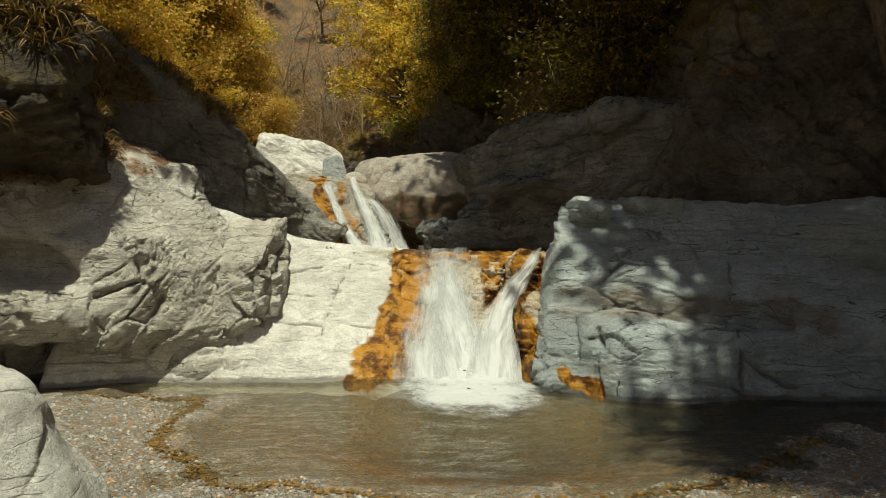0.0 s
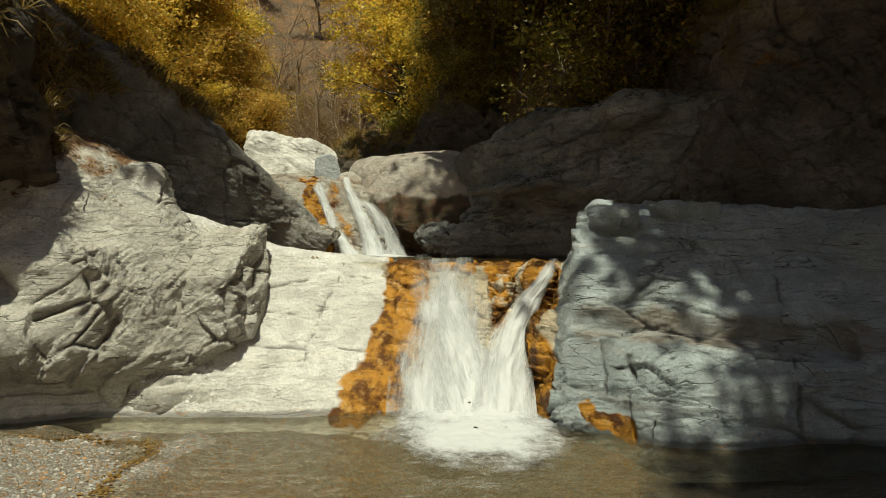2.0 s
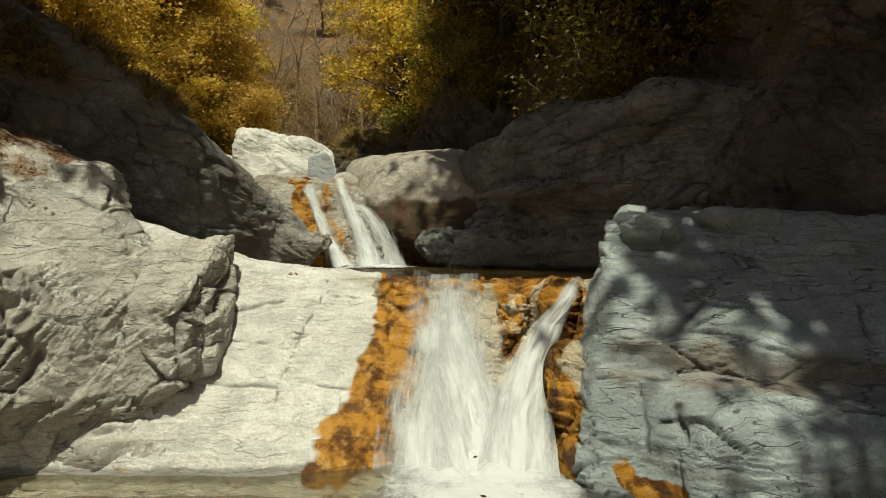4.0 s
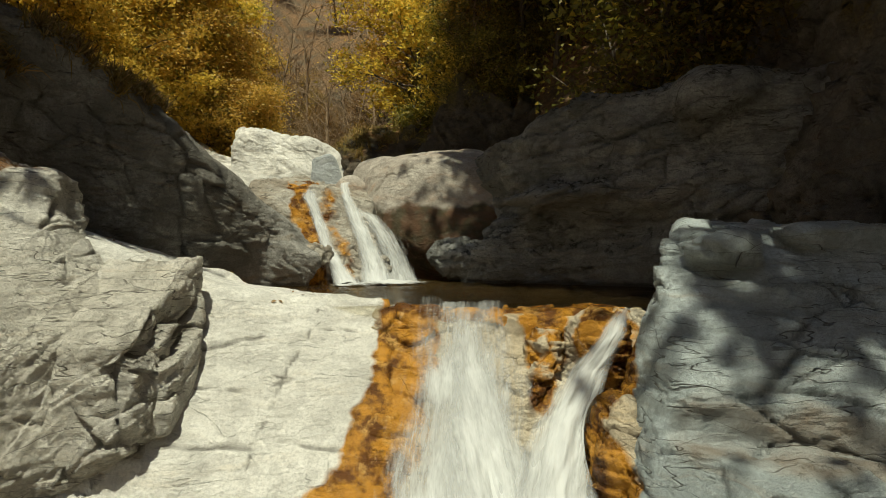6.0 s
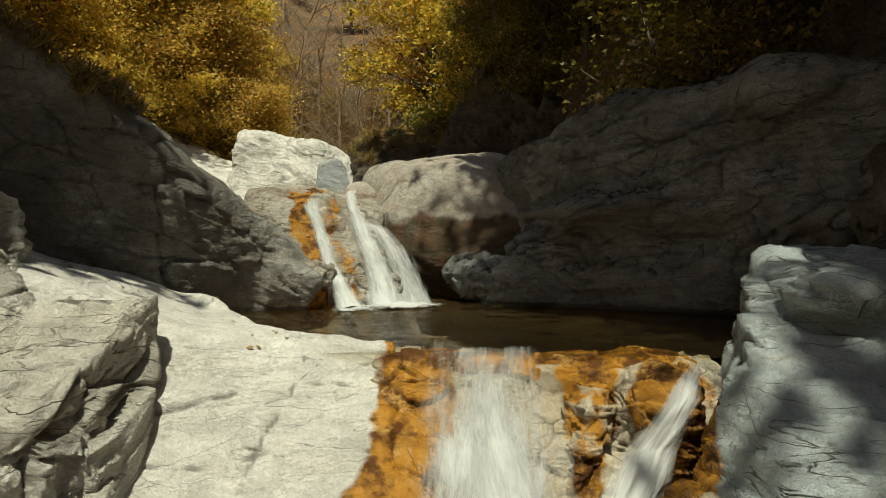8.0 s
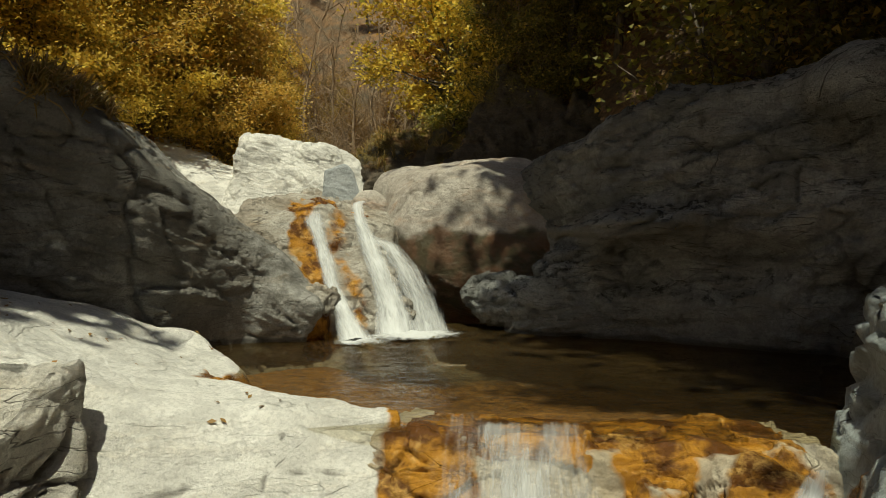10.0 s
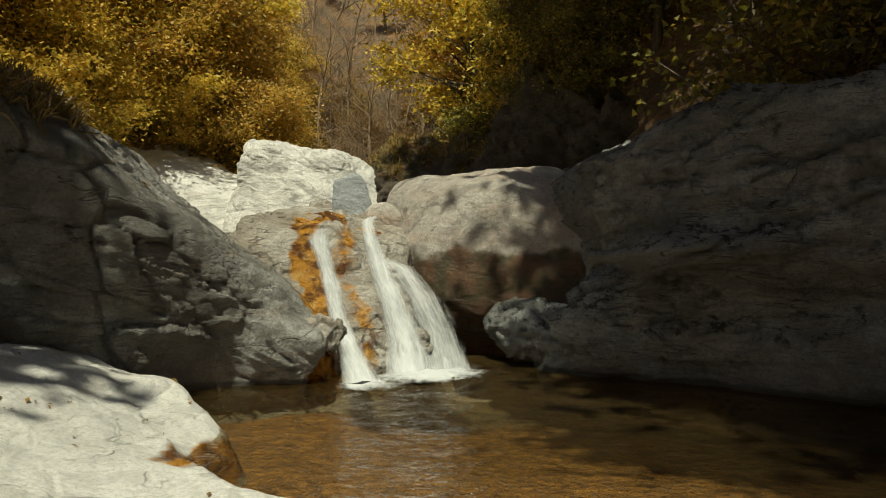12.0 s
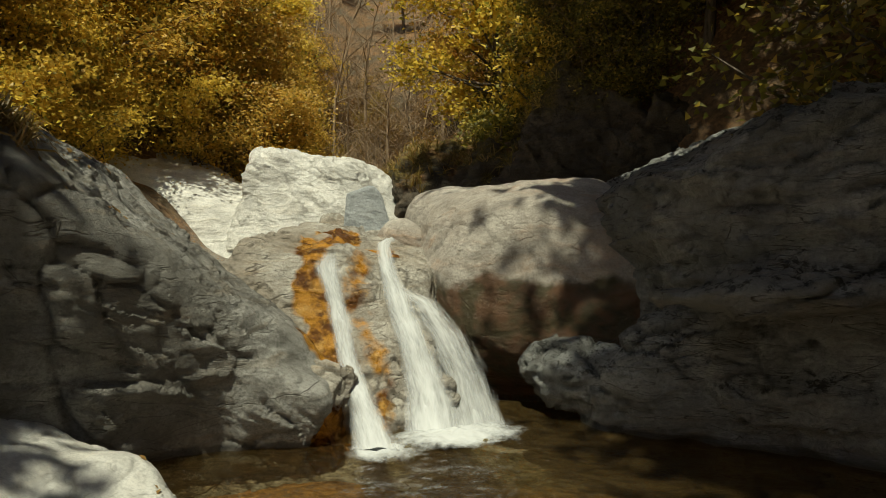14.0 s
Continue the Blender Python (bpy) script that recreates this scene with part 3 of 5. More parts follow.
def ground_z(x, y):
    d = shore(x, y)
    low = np.where(d > 0, 0.30 * step01(0, 3.2, d) + 0.02 * np.minimum(d, 20), -0.85 * step01(0, 3.2, -d))
    bed = 1.9 + 0.25 * step01(15.8, 14.2, y) - 0.5 * step01(16.0, 19.0, y) * step01(-3.2, -1.0, x)
    z = np.where(y < 12.9, np.maximum(low, -9), low * 0 + bed)
    z = np.where(y < 12.9, low, np.where(y < 14.0, low + (bed - low) * step01(12.9, 14.0, y), bed))
    high = 4.25 + 0.10 * (y - 22)
    back = y - 2.6 * step01(-2.2, -1.0, x)
    z = np.where(back > 20.8, z + (high - z) * step01(20.8, 22.6, back), z)
    off = np.abs(x - mid_x(y)) - half_w(y)
    slope = np.where(x > mid_x(y), 1.05, 0.85 + 0.25 * step01(16, 8, y))
    rise = np.maximum(off, 0)
    z = z + slope * rise * step01(0, 2.5, rise) - 0.9 * np.maximum(rise - 55, 0)
    # the rise behind the start is unseen, added to block skylight
    z = z + 0.52 * np.maximum(y - 40, 0) * step01(38, 62, y) + 0.45 * np.maximum(-y - 30, 0) - 0.45 * np.maximum(-y - 120, 0) - 0.3 * np.maximum(y - 140, 0)
    p = np.stack([x, y, x * 0], 1)
    hills = step01(0.5, 5, rise) + step01(36, 48, y)
    z = z + np.clip(hills, 0, 1) * (1.1 * fbm(p / 6.0, 4, 8) + 0.18 * fbm(p / 0.9, 3, 12))
    near = (1 - np.clip(hills, 0, 1)) * 0.05 * fbm(p / 0.5, 3, 14)
    return z + near


def sheet_axis(lo, hi, fine_lo, fine_hi, fine):
    mid = np.arange(fine_lo, fine_hi, fine)
    out, s = [], fine
    a = fine_lo
    while a > lo:
        s *= 1.11
        a -= s
        out.append(a)
    out = out[::-1]
    out.extend(mid)
    s, a = fine, mid[-1]
    while a < hi:
        s *= 1.11
        a += s
        out.append(a)
    return np.array(out)


def grid_faces(nx, ny):
    i = np.arange(nx * ny).reshape(nx, ny)
    return np.stack([i[:-1, :-1], i[1:, :-1], i[1:, 1:], i[:-1, 1:]], -1).reshape(-1, 4)


gx, gy = sheet_axis(-900, 900, -7, 7, 0.09), sheet_axis(-700, 1200, 4.5, 22, 0.09)
X, Y = np.meshgrid(gx, gy, indexing="ij")
X, Y = X.ravel(), Y.ravel()
Z = ground_z(X, Y)
P = np.stack([X, Y, Z], 1)
river = 1 - step01(0.3, 1.8, np.abs(X - mid_x(Y)) - half_w(Y) - 0.3)
river = river * (1 - step01(30, 36, Y))
wet = step01(13.6, 14.2, Y) * step01(21, 20, Y)
low_stain = 0.75 * step01(0.1, -0.5, Z) * step01(9.5, 7.2, Y + 0.35 * X) * (Y < 12)
me = mesh_from("ground", P, grid_faces(len(gx), len(gy)), EARTH, {"gravel": river, "stain": np.clip(0.85 * wet + low_stain, 0, 1)})
tagged(new("ground", me), "brown leaf-littered ravine slopes and grey gravel river bed", "ground", kind="structure")


# ---- water ----
def pool(name, mat, x0, x1, y0, y1, z, cell, falls, label):
    ax, ay = np.arange(x0, x1 + cell, cell), np.arange(y0, y1 + cell, cell)
    X, Y = [a.ravel() for a in np.meshgrid(ax, ay, indexing="ij")]
    bed = ground_z(X, Y)
    rip, lift = 0.75 + 0 * X, 0 * X
    for cx, cy in falls:
        d = np.hypot(X - cx, Y - cy)
        rip = rip + 1.1 * np.exp(-d / 1.8)
        lift = lift + 0.035 * np.exp(-d / 0.9) * fbm(np.stack([X * 4, Y * 4, X * 0], 1), 3, 17) + 0.008 * np.sin(d * 7.5) * np.exp(-d / 2.2)
    lift = lift + 0.006 * fbm(np.stack([X * 2.5, Y * 5, X * 0], 1), 3, 19)
    me = mesh_from(name, np.stack([X, Y, z + lift], 1), grid_faces(len(ax), len(ay)), mat,
                   {"depth": np.clip((z - bed) / 1.0, 0, 1), "ripple": np.clip(rip, 0, 1.5)})
    return tagged(new(name, me), label, "water", kind="structure")


pool("water_lower_pool", POOL, -11, 13, 4.0, 13.2, 0.0, 0.08, [(0.5, 10.6)], "clear olive-brown pool below the waterfall")
pool("water_upper_pool", UPPER, -5.5, 8.0, 13.95, 21.6, 2.40, 0.06, [(-2.4, 19.2), (-1.4, 19.7)], "clear amber pool above the waterfall ledge")


# ---- rocks ----
def rock(name, f, lo, hi, cell, levels, spec, mat, label, seed=1, floor_z=-1.2, fields=None, kind="", category="rock", pieces=()):
    """One rock; with pieces (part name, form, low corner, high corner) it becomes a thing of several blocks."""
    me = rock_mesh(name, f, lo, hi, cell, levels, spec, mat, seed, floor_z, fields)
    if not pieces:
        return tagged(new(name, me), label, category, kind=kind)
    ob = tagged(new(name), label, category, kind=kind)
    part("body", me, ob)
    for k, (word, g, a, b) in enumerate(pieces):
        part(word, rock_mesh(word, g, a, b, cell * 0.8, levels, spec, mat, seed + 7 * k + 7, floor_z, fields), ob)
    return ob


def litter_on(zmin):
    def g(p, n):
        return step01(0.45, 0.8, n[:, 2]) * step01(zmin, zmin + 0.6, p[:, 2]) * step01(-0.1, 0.35, fbm(p * 1.3, 3, 91))
    return g


def moss_on(zmin):
    def g(p, n):
        return step01(zmin, zmin + 1.2, p[:, 2] + 0.8 * fbm(p * 0.7, 3, 95)) * step01(-0.2, 0.3, n[:, 2] + 0.6 * fbm(p * 1.7, 2, 96))
    return g


# the broken white outcrop on the near bank, with its nose block and undercut foot
left_body = convex([((-4.3, 11.5, 2.1), (0.42, -0.62, 0.66)), ((-4.9, 12.9, 3.38), (0.54, -0.18, 0.82)), ((-3.55, 12.9, 2.0), (0.95, 0.1, 0.2)), ((-4.6, 11.38, 1.5), (0.4, -0.9, 0.15)),
                    ((-5.9, 13.8, 4.35), (0.22, 0.3, 0.95)), ((-4.9, 13.15, 3.36), (0.55, 0.42, 0.72)), ((-6, 15.0, 3), (0.2, 1, 0.2)), ((-5.2, 11.2, 0.65), (0.35, -0.8, -0.5)), ((-11, 12, 3), (-1, 0, 0))], 0.16)
left_nose = convex([((-3.7, 11.9, 2.42), (0.1, -0.5, 0.86)), ((-3.6, 11.6, 1.8), (0.25, -0.96, 0.0)), ((-3.38, 12.3, 2.0), (0.97, -0.2, 0.1)), ((-3.55, 11.9, 1.05), (0.6, -0.35, -0.7)),
                    ((-3.9, 11.8, 0.74), (0.0, -0.3, -0.95)), ((-4.35, 12.0, 2.0), (-0.9, -0.2, 0.1)), ((-4.0, 13.2, 2.0), (0, 1, 0))], 0.12)
left_lip = ell((-6.6, 10.95, 1.4), (1.6, 0.7, 0.55), (0, 8, 24))
left_shelf = ell((-4.5, 12.0, 0.25), (1.5, 0.6, 0.55), (0, 6, -4))
left_top = block((-6.4, 13.5, 3.75), (0.95, 0.75, 0.62), (4, 6, 8), 0.25)
left_f = union(0.2, left_body, left_lip, left_top)
left_f = carve(left_f, ell((-7.3, 10.6, 0.1), (2.2, 1.3, 0.8), (0, 0, 25)), 0.15)
left_f = carve(left_f, ell((-7.4, 10.4, 2.35), (1.1, 0.5, 0.3), (0, 20, 28)), 0.25)
ROUGH = {"swell": (0.05, 0.8), "bed": (12, -48, 0), "warp": 0.10, "beds": (0.07, 0.42, 1.7), "blocks": (0.19, 0.95, 0.75, 0.6), "chips": 0.75, "top": 0.5, "grain": 0.009,
         "lines": [([(-4.85, 11.0, 1.95), (-5.05, 11.1, 1.5), (-5.35, 11.0, 0.75)], 0.10, 0.12), ([(-5.2, 11.1, 2.1), (-5.5, 10.9, 1.6), (-5.7, 10.8, 1.1)], 0.09, 0.10),
                   ([(-4.45, 12.3, 2.9), (-5.1, 12.0, 2.55), (-5.6, 11.6, 2.2)], 0.07, 0.08), ([(-3.9, 11.6, 0.62), (-4.6, 11.4, 0.55), (-5.2, 11.3, 0.42)], 0.08, 0.09)]}
rock("rock_outcrop", roughened(left_f, 0.13, 1.1, 2), (-11.5, 8.6, -1.1), (-2.6, 16.0, 5.4), 0.135, 2, ROUGH, BROKEN,
     "fractured white limestone outcrop with leaf litter on top", 3, -0.95, {"litter": litter_on(3.3), "moss": moss_on(4.9)},
     pieces=[("nose_block", roughened(left_nose, 0.07, 0.6, 4), (-5.0, 10.9, 0.2), (-2.8, 13.8, 3.1)),
             ("foot", roughened(left_shelf, 0.10, 0.8, 6), (-6.6, 11.0, -0.7), (-2.8, 13.0, 1.2)),
             ("block", roughened(block((-5.0, 11.5, 0.85), (0.24, 0.2, 0.26), (14, 10, 20), 0.04), 0.04, 0.5, 7), (-5.6, 11.0, 0.2), (-4.4, 12.2, 1.6)),
             ("chip", roughened(block((-3.42, 12.25, 1.38), (0.16, 0.3, 0.2), (10, 5, 15), 0.03), 0.03, 0.4, 9), (-3.9, 11.6, 0.9), (-2.9, 12.9, 1.9))])

# the smooth pale slab beside the fall and the stained face under it
slab_front = ((-2.2, 12.35, 0.95), (0.2, -0.68, 0.70))
slab_top = ((-2.5, 14.6, 2.60), (0.05, -0.02, 1))
slab = union(0.08, convex([slab_front, slab_top, ((-0.96, 13.5, 2), (1, 0.05, 0)), ((-1.5, 14.50, 2.4), (0.22, 0.97, 0.2)), ((-3.2, 14, 2), (-1, 0, 0))], 0.06),
             convex([slab_front, slab_top, ((-2.45, 14.80, 2.4), (0.60, 0.77, 0.25)), ((-3.3, 15.60, 2.4), (0.73, 0.65, 0.25)), ((-5.6, 15, 2), (-1, 0, 0)), ((-4, 18.2, 2), (0, 1, 0))], 0.10))
slab = carve(slab, convex([((-4.0, 11.36, 0.0), (0.0, 0.9, -0.42))], 0.1), 0.15)
slab_toe = ell((-3.6, 12.3, 0.25), (1.3, 0.55, 0.5))
slab_back = convex([((-4.94, 13.3, 3.36), (0.34, 0.15, 0.93)), ((-3.3, 15.0, 2.45), (0.62, 0.55, 0.55)), ((-4.5, 12.95, 2.4), (0.3, -0.85, 0.4)), ((-7.2, 15, 3), (-1, 0, 0)), ((-5, 17.8, 2.5), (0.15, 1, 0.15))], 0.25)
slab_pool = convex([((-5, 16, 2.82), (0.22, -0.02, 0.97)), ((-4.9, 17.6, 2.5), (0.25, 1, 0.35)), ((-3.5, 16.65, 2.4), (0.7, 0.65, 0.3)), ((-3.3, 15.4, 2.4), (1, 0.05, 0.4)), ((-8.2, 16, 3), (-1, 0, 0)), ((-5, 14.4, 2.5), (0, -1, 0))], 0.2)
pool_knob = ell((-4.75, 17.15, 2.45), (0.42, 0.38, 0.42))
SMOOTH = {"swell": (0.05, 1.1), "bed": (8, 4, 0), "warp": 0.12, "beds": (0.035, 0.30, 1.6), "blocks": (0.03, 1.4, 1.2, 0.4), "chips": 0.3, "joints": 0.3, "grain": 0.005,
          "lines": [([(-2.02, 13.88, 2.4), (-2.12, 13.35, 1.92), (-2.31, 12.8, 1.42), (-2.43, 12.1, 0.78)], 0.035, 0.03),
                    ([(-3.5, 12.95, 1.95), (-3.05, 13.13, 1.95), (-2.5, 13.48, 2.12), (-1.64, 13.71, 2.11), (-1.1, 13.8, 2.1)], 0.05, 0.035),
                    ([(-3.2, 12.67, 1.54), (-2.52, 12.83, 1.51), (-2.17, 12.99, 1.56), (-1.1, 13.24, 1.53)], 0.04, 0.03),
                    ([(-3.4, 12.05, 0.99), (-2.39, 12.31, 0.97), (-2.24, 12.41, 1.02), (-1.2, 12.51, 0.84)], 0.055, 0.04),
                    ([(-2.96, 11.8, 0.5), (-2.38, 11.85, 0.5), (-1.66, 11.8, 0.24)], 0.05, 0.045), ([(-3.1, 12.92, 1.74), (-1.87, 13.04, 1.53)], 0.03, 0.02)]}
rock("rock_slab", roughened(union(0.25, slab, slab_toe, slab_back, slab_pool, pool_knob), 0.05, 1.4, 5), (-8.6, 10.6, -1.0), (-0.5, 18.6, 4.6), 0.125, 2, SMOOTH, PALE,
     "smooth white limestone slab beside the waterfall", 11, -0.85)
face = union(0.3, convex([((0, 13.12, 1.15), (-0.03, -0.82, 0.57)), ((0.5, 14.2, 2.36), (0, 0.05, 1)), ((-1.35, 13, 1), (-1, 0, 0)), ((2.6, 13, 1), (1, 0, 0)), ((0.5, 15.2, 1.5), (0, 1, 0.3))], 0.1),
             convex([((0, 11.85, 0), (0.06, -0.72, 0.69)), ((-1.6, 13, 1), (-1, 0, 0)), ((2.6, 13, 1), (1, 0, 0)), ((0.5, 14.4, 1), (0, 1, 0)), ((0, 13, 1.5), (0, 0, 1))], 0.1),
             ell((1.75, 13.35, 1.95), (0.35, 0.45, 0.5), (0, 0, 30)), ell((1.75, 12.3, 0.9), (0.3, 0.6, 0.7), (25, 0, 0)))
knob = union(0.1, ell((0.95, 13.3, 1.35), (0.20, 0.26, 0.40), (0, 18, 0)), ell((1.15, 13.6, 1.85), (0.3, 0.3, 0.35)))
rock("waterfall_ledge", roughened(face, 0.06, 0.7, 8), (-1.9, 10.9, -1.0), (2.9, 15.6, 2.9), 0.11, 2,
     {"swell": (0.05, 0.7), "bed": (0, 0, 0), "beds": (0.08, 0.20, 0.9), "blocks": (0.06, 0.5, 0.5, 0.25), "grain": 0.008}, BED,
     "orange algae-stained rock ledge under the waterfall", 13, -0.85,
     pieces=[("knob", roughened(knob, 0.07, 0.4, 9), (0.3, 12.5, 0.6), (1.8, 14.3, 2.5))])

# the great shaded block across the fall
right = convex([((4.83, 10.1, 0.9), (0.02, -0.975, 0.21)), ((2.3, 12.37, 2.83), (-0.046, -0.675, 0.737)), ((2.02, 11.9, 1.9), (-0.93, -0.1, 0.3)), ((2.4, 10.5, 0.4), (-0.6, -0.75, 0.25)),
                ((2.9, 12.9, 3.44), (0.02, -0.09, 1)), ((4, 15.2, 2), (-0.25, 1, 0.15)), ((12, 12, 2), (1, 0, 0)), ((2.45, 13.0, 3.1), (-0.88, 0.40, 0.25))], 0.12)
right_bulge = ell((2.98, 10.42, 0.42), (0.48, 0.44, 0.68), (0, 8, 0))
right_foot = ell((2.05, 10.95, 0.1), (0.5, 0.4, 0.35), (0, 10, -35))
right_hump = ell((8.6, 12.6, 2.5), (2.3, 1.6, 1.0))
LAYER = {"swell": (0.045, 1.2), "bed": (-6, 5, 0), "warp": 0.10, "beds": (0.07, 0.30, 2.6), "blocks": (0.10, 1.4, 1.1, 0.45), "chips": 0.55, "grain": 0.008,
         "lines": [([(5.56, 12.04, 2.73), (5.35, 11.58, 2.3), (5.16, 11.0, 1.75), (4.98, 10.55, 1.33), (4.85, 10.15, 0.96), (4.85, 9.95, 0.0)], 0.05, 0.06),
                   ([(2.0, 10.95, 1.40), (2.7, 10.65, 1.28), (3.56, 10.46, 1.16), (4.64, 10.33, 1.11), (5.6, 10.3, 1.1)], 0.045, 0.05),
                   ([(2.72, 10.6, 1.05), (2.62, 10.3, 0.5), (2.64, 10.2, 0.0)], 0.07, 0.09), ([(2.2, 11.9, 2.3), (2.1, 11.6, 1.6), (1.95, 11.4, 0.8), (2.0, 11.0, 0.2)], 0.05, 0.05),
                   ([(3.72, 12.37, 2.92), (4.32, 12.03, 2.64), (5.55, 11.94, 2.64)], 0.05, 0.05), ([(2.3, 10.95, 1.4), (2.35, 10.7, 0.8), (2.25, 10.5, 0.2)], 0.04, 0.04)]}
right_f = carve(union(0.1, right, right_bulge, right_foot, right_hump), block((3.95, 10.72, 1.53), (2.0, 0.30, 0.28), (4, 4.8, -8), 0.05), 0.04)
right_f = union(0.06, right_f, block((2.98, 12.42, 3.22), (0.34, 0.26, 0.13), (-8, 4, 20), 0.06), block((4.3, 12.8, 3.34), (0.55, 0.3, 0.14), (0, 4, 6), 0.07))
# brown band on the carved recess: its stain, plus its shade as colour
rock("boulder", roughened(right_f, 0.05, 1.2, 21), (0.9, 9.4, -0.5), (12.2, 15.6, 4.2), 0.15, 2, LAYER, GREY,
     "huge grey layered limestone block with long cracks", 23, -0.5,
     {"stain_shade": lambda p, n: step01(0.1, 0.5, near_line(p + 0.08 * np.stack([fbm(p * 2, 3, 47)] * 3, 1), [(2.25, 11.05, 1.6), (3.6, 10.85, 1.5), (5.2, 10.6, 1.4), (6.4, 10.5, 1.3)], 0.46))}, category="boulder")

# the leaning wall on the far left, over the upper pool
lean = convex([((-5.35, 17.1, 4.80), (0.66, -0.70, -0.22)), ((-4.35, 19.81, 4.03), (0.60, 0.20, 0.77)), ((-3.75, 19.0, 3.04), (0.85, -0.3, 0.35)), ((-6.9, 18.2, 6.4), (0.40, 0.15, 0.9)),
               ((-4.6, 20.4, 4), (0.15, 1, 0.1)), ((-13, 17, 6), (-1, 0, 0)), ((-8, 13.6, 7), (0.1, -1, 0.05))], 0.2)
lean_high = ell((-9.0, 15.2, 6.0), (2.0, 2.3, 1.6), (0, 25, 0))
lean_foot = block((-3.9, 19.3, 2.7), (0.45, 0.5, 0.6), (10, 20, 15), 0.12)
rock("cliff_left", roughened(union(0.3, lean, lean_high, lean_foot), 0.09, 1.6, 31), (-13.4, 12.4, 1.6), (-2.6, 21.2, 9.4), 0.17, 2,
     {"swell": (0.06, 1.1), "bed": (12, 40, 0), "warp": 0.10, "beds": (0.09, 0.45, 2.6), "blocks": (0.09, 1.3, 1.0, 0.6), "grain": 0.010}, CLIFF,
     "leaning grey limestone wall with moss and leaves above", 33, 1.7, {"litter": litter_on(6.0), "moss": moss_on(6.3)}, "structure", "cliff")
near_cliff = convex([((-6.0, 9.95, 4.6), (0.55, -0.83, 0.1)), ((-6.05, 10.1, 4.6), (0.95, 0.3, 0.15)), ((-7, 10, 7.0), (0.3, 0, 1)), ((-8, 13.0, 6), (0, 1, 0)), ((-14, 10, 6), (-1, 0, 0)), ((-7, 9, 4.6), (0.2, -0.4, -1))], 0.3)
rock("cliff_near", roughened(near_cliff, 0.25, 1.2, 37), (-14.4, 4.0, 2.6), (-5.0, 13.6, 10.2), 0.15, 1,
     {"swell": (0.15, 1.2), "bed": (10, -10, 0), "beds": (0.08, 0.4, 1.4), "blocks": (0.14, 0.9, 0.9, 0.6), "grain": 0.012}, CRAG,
     "overhanging brown cliff, darkened for shade, hung with dry grass", 39, 2.4, {"litter": litter_on(3.0), "moss": moss_on(4.6)}, "structure", "cliff")

# the shaded wall on the right, with the tongue that reaches the upper pool
wall = convex([((2.2, 18.75, 5.0), (-0.46, -0.87, 0.08)), ((1.3, 19.6, 4.9), (-0.93, -0.3, -0.1)), ((1.43, 19.13, 6.02), (-0.42, -0.05, 0.9)), ((4.0, 17.8, 6.5), (-0.06, -0.1, 1)), ((1.9, 18.75, 4.2), (-0.4, -0.82, -0.42)),
               ((4, 24.5, 5), (0, 1, 0)), ((13, 18, 5), (1, 0, 0))], 0.18)
lip = ell((2.0, 18.85, 4.35), (1.6, 0.55, 0.26), (0, -4, -28))
hollow = roughened(ell((2.6, 18.6, 3.65), (1.9, 0.75, 0.5), (0, -6, -28)), 0.12, 0.8, 48)
knoll = ell((4.9, 17.5, 6.2), (0.9, 0.8, 0.55))
tongue = union(0.18, ell((0.0, 21.1, 3.0), (1.05, 0.55, 0.46), (0, 4, -18)), ell((1.15, 20.35, 3.1), (0.8, 0.6, 0.85), (0, 0, -20)), ell((0.75, 20.6, 2.6), (0.7, 0.5, 0.5), (0, 0, -25)))
foot = convex([((1.57, 19.72, 2.4), (-0.32, -0.9, -0.28)), ((3.3, 19.0, 2.6), (-0.75, -0.6, 0.25)), ((2, 19.8, 4.0), (-0.2, -0.25, 0.95)), ((1.0, 20.2, 3), (-0.95, -0.2, 0.2)), ((4, 23, 3), (0, 1, 0)), ((9, 18, 3), (1, 0, 0))], 0.25)
wall_f = carve(union(0.2, wall, lip, knoll, foot, tongue), hollow, 0.2)
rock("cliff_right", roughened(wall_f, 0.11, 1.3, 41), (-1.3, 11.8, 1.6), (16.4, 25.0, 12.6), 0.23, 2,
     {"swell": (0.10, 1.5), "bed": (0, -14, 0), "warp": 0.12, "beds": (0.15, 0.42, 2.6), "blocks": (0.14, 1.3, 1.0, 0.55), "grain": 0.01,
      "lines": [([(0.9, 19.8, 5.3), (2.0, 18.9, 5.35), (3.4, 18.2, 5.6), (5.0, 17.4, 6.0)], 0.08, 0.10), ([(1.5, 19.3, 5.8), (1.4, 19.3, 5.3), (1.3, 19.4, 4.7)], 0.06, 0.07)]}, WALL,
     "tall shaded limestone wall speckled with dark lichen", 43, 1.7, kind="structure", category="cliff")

wall_far = convex([((6.9, 14.1, 5.3), (-0.45, -0.86, 0.26)), ((6.1, 15.6, 5.5), (-0.93, 0.0, 0.35)), ((9, 15, 11.5), (-0.45, -0.2, 1)), ((10, 21, 6), (0, 1, 0)), ((16, 15, 6), (1, 0, 0))], 0.35)
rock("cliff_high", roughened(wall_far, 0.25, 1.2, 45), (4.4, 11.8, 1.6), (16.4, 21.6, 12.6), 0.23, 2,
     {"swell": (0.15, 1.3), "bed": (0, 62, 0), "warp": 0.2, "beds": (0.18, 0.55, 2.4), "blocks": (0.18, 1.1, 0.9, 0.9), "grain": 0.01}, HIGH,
     "high brown cliff, toned dark for shade, streaked with moss and dead grass", 46, 1.7, {"litter": litter_on(6.0), "moss": moss_on(7.0)}, "structure", "cliff")

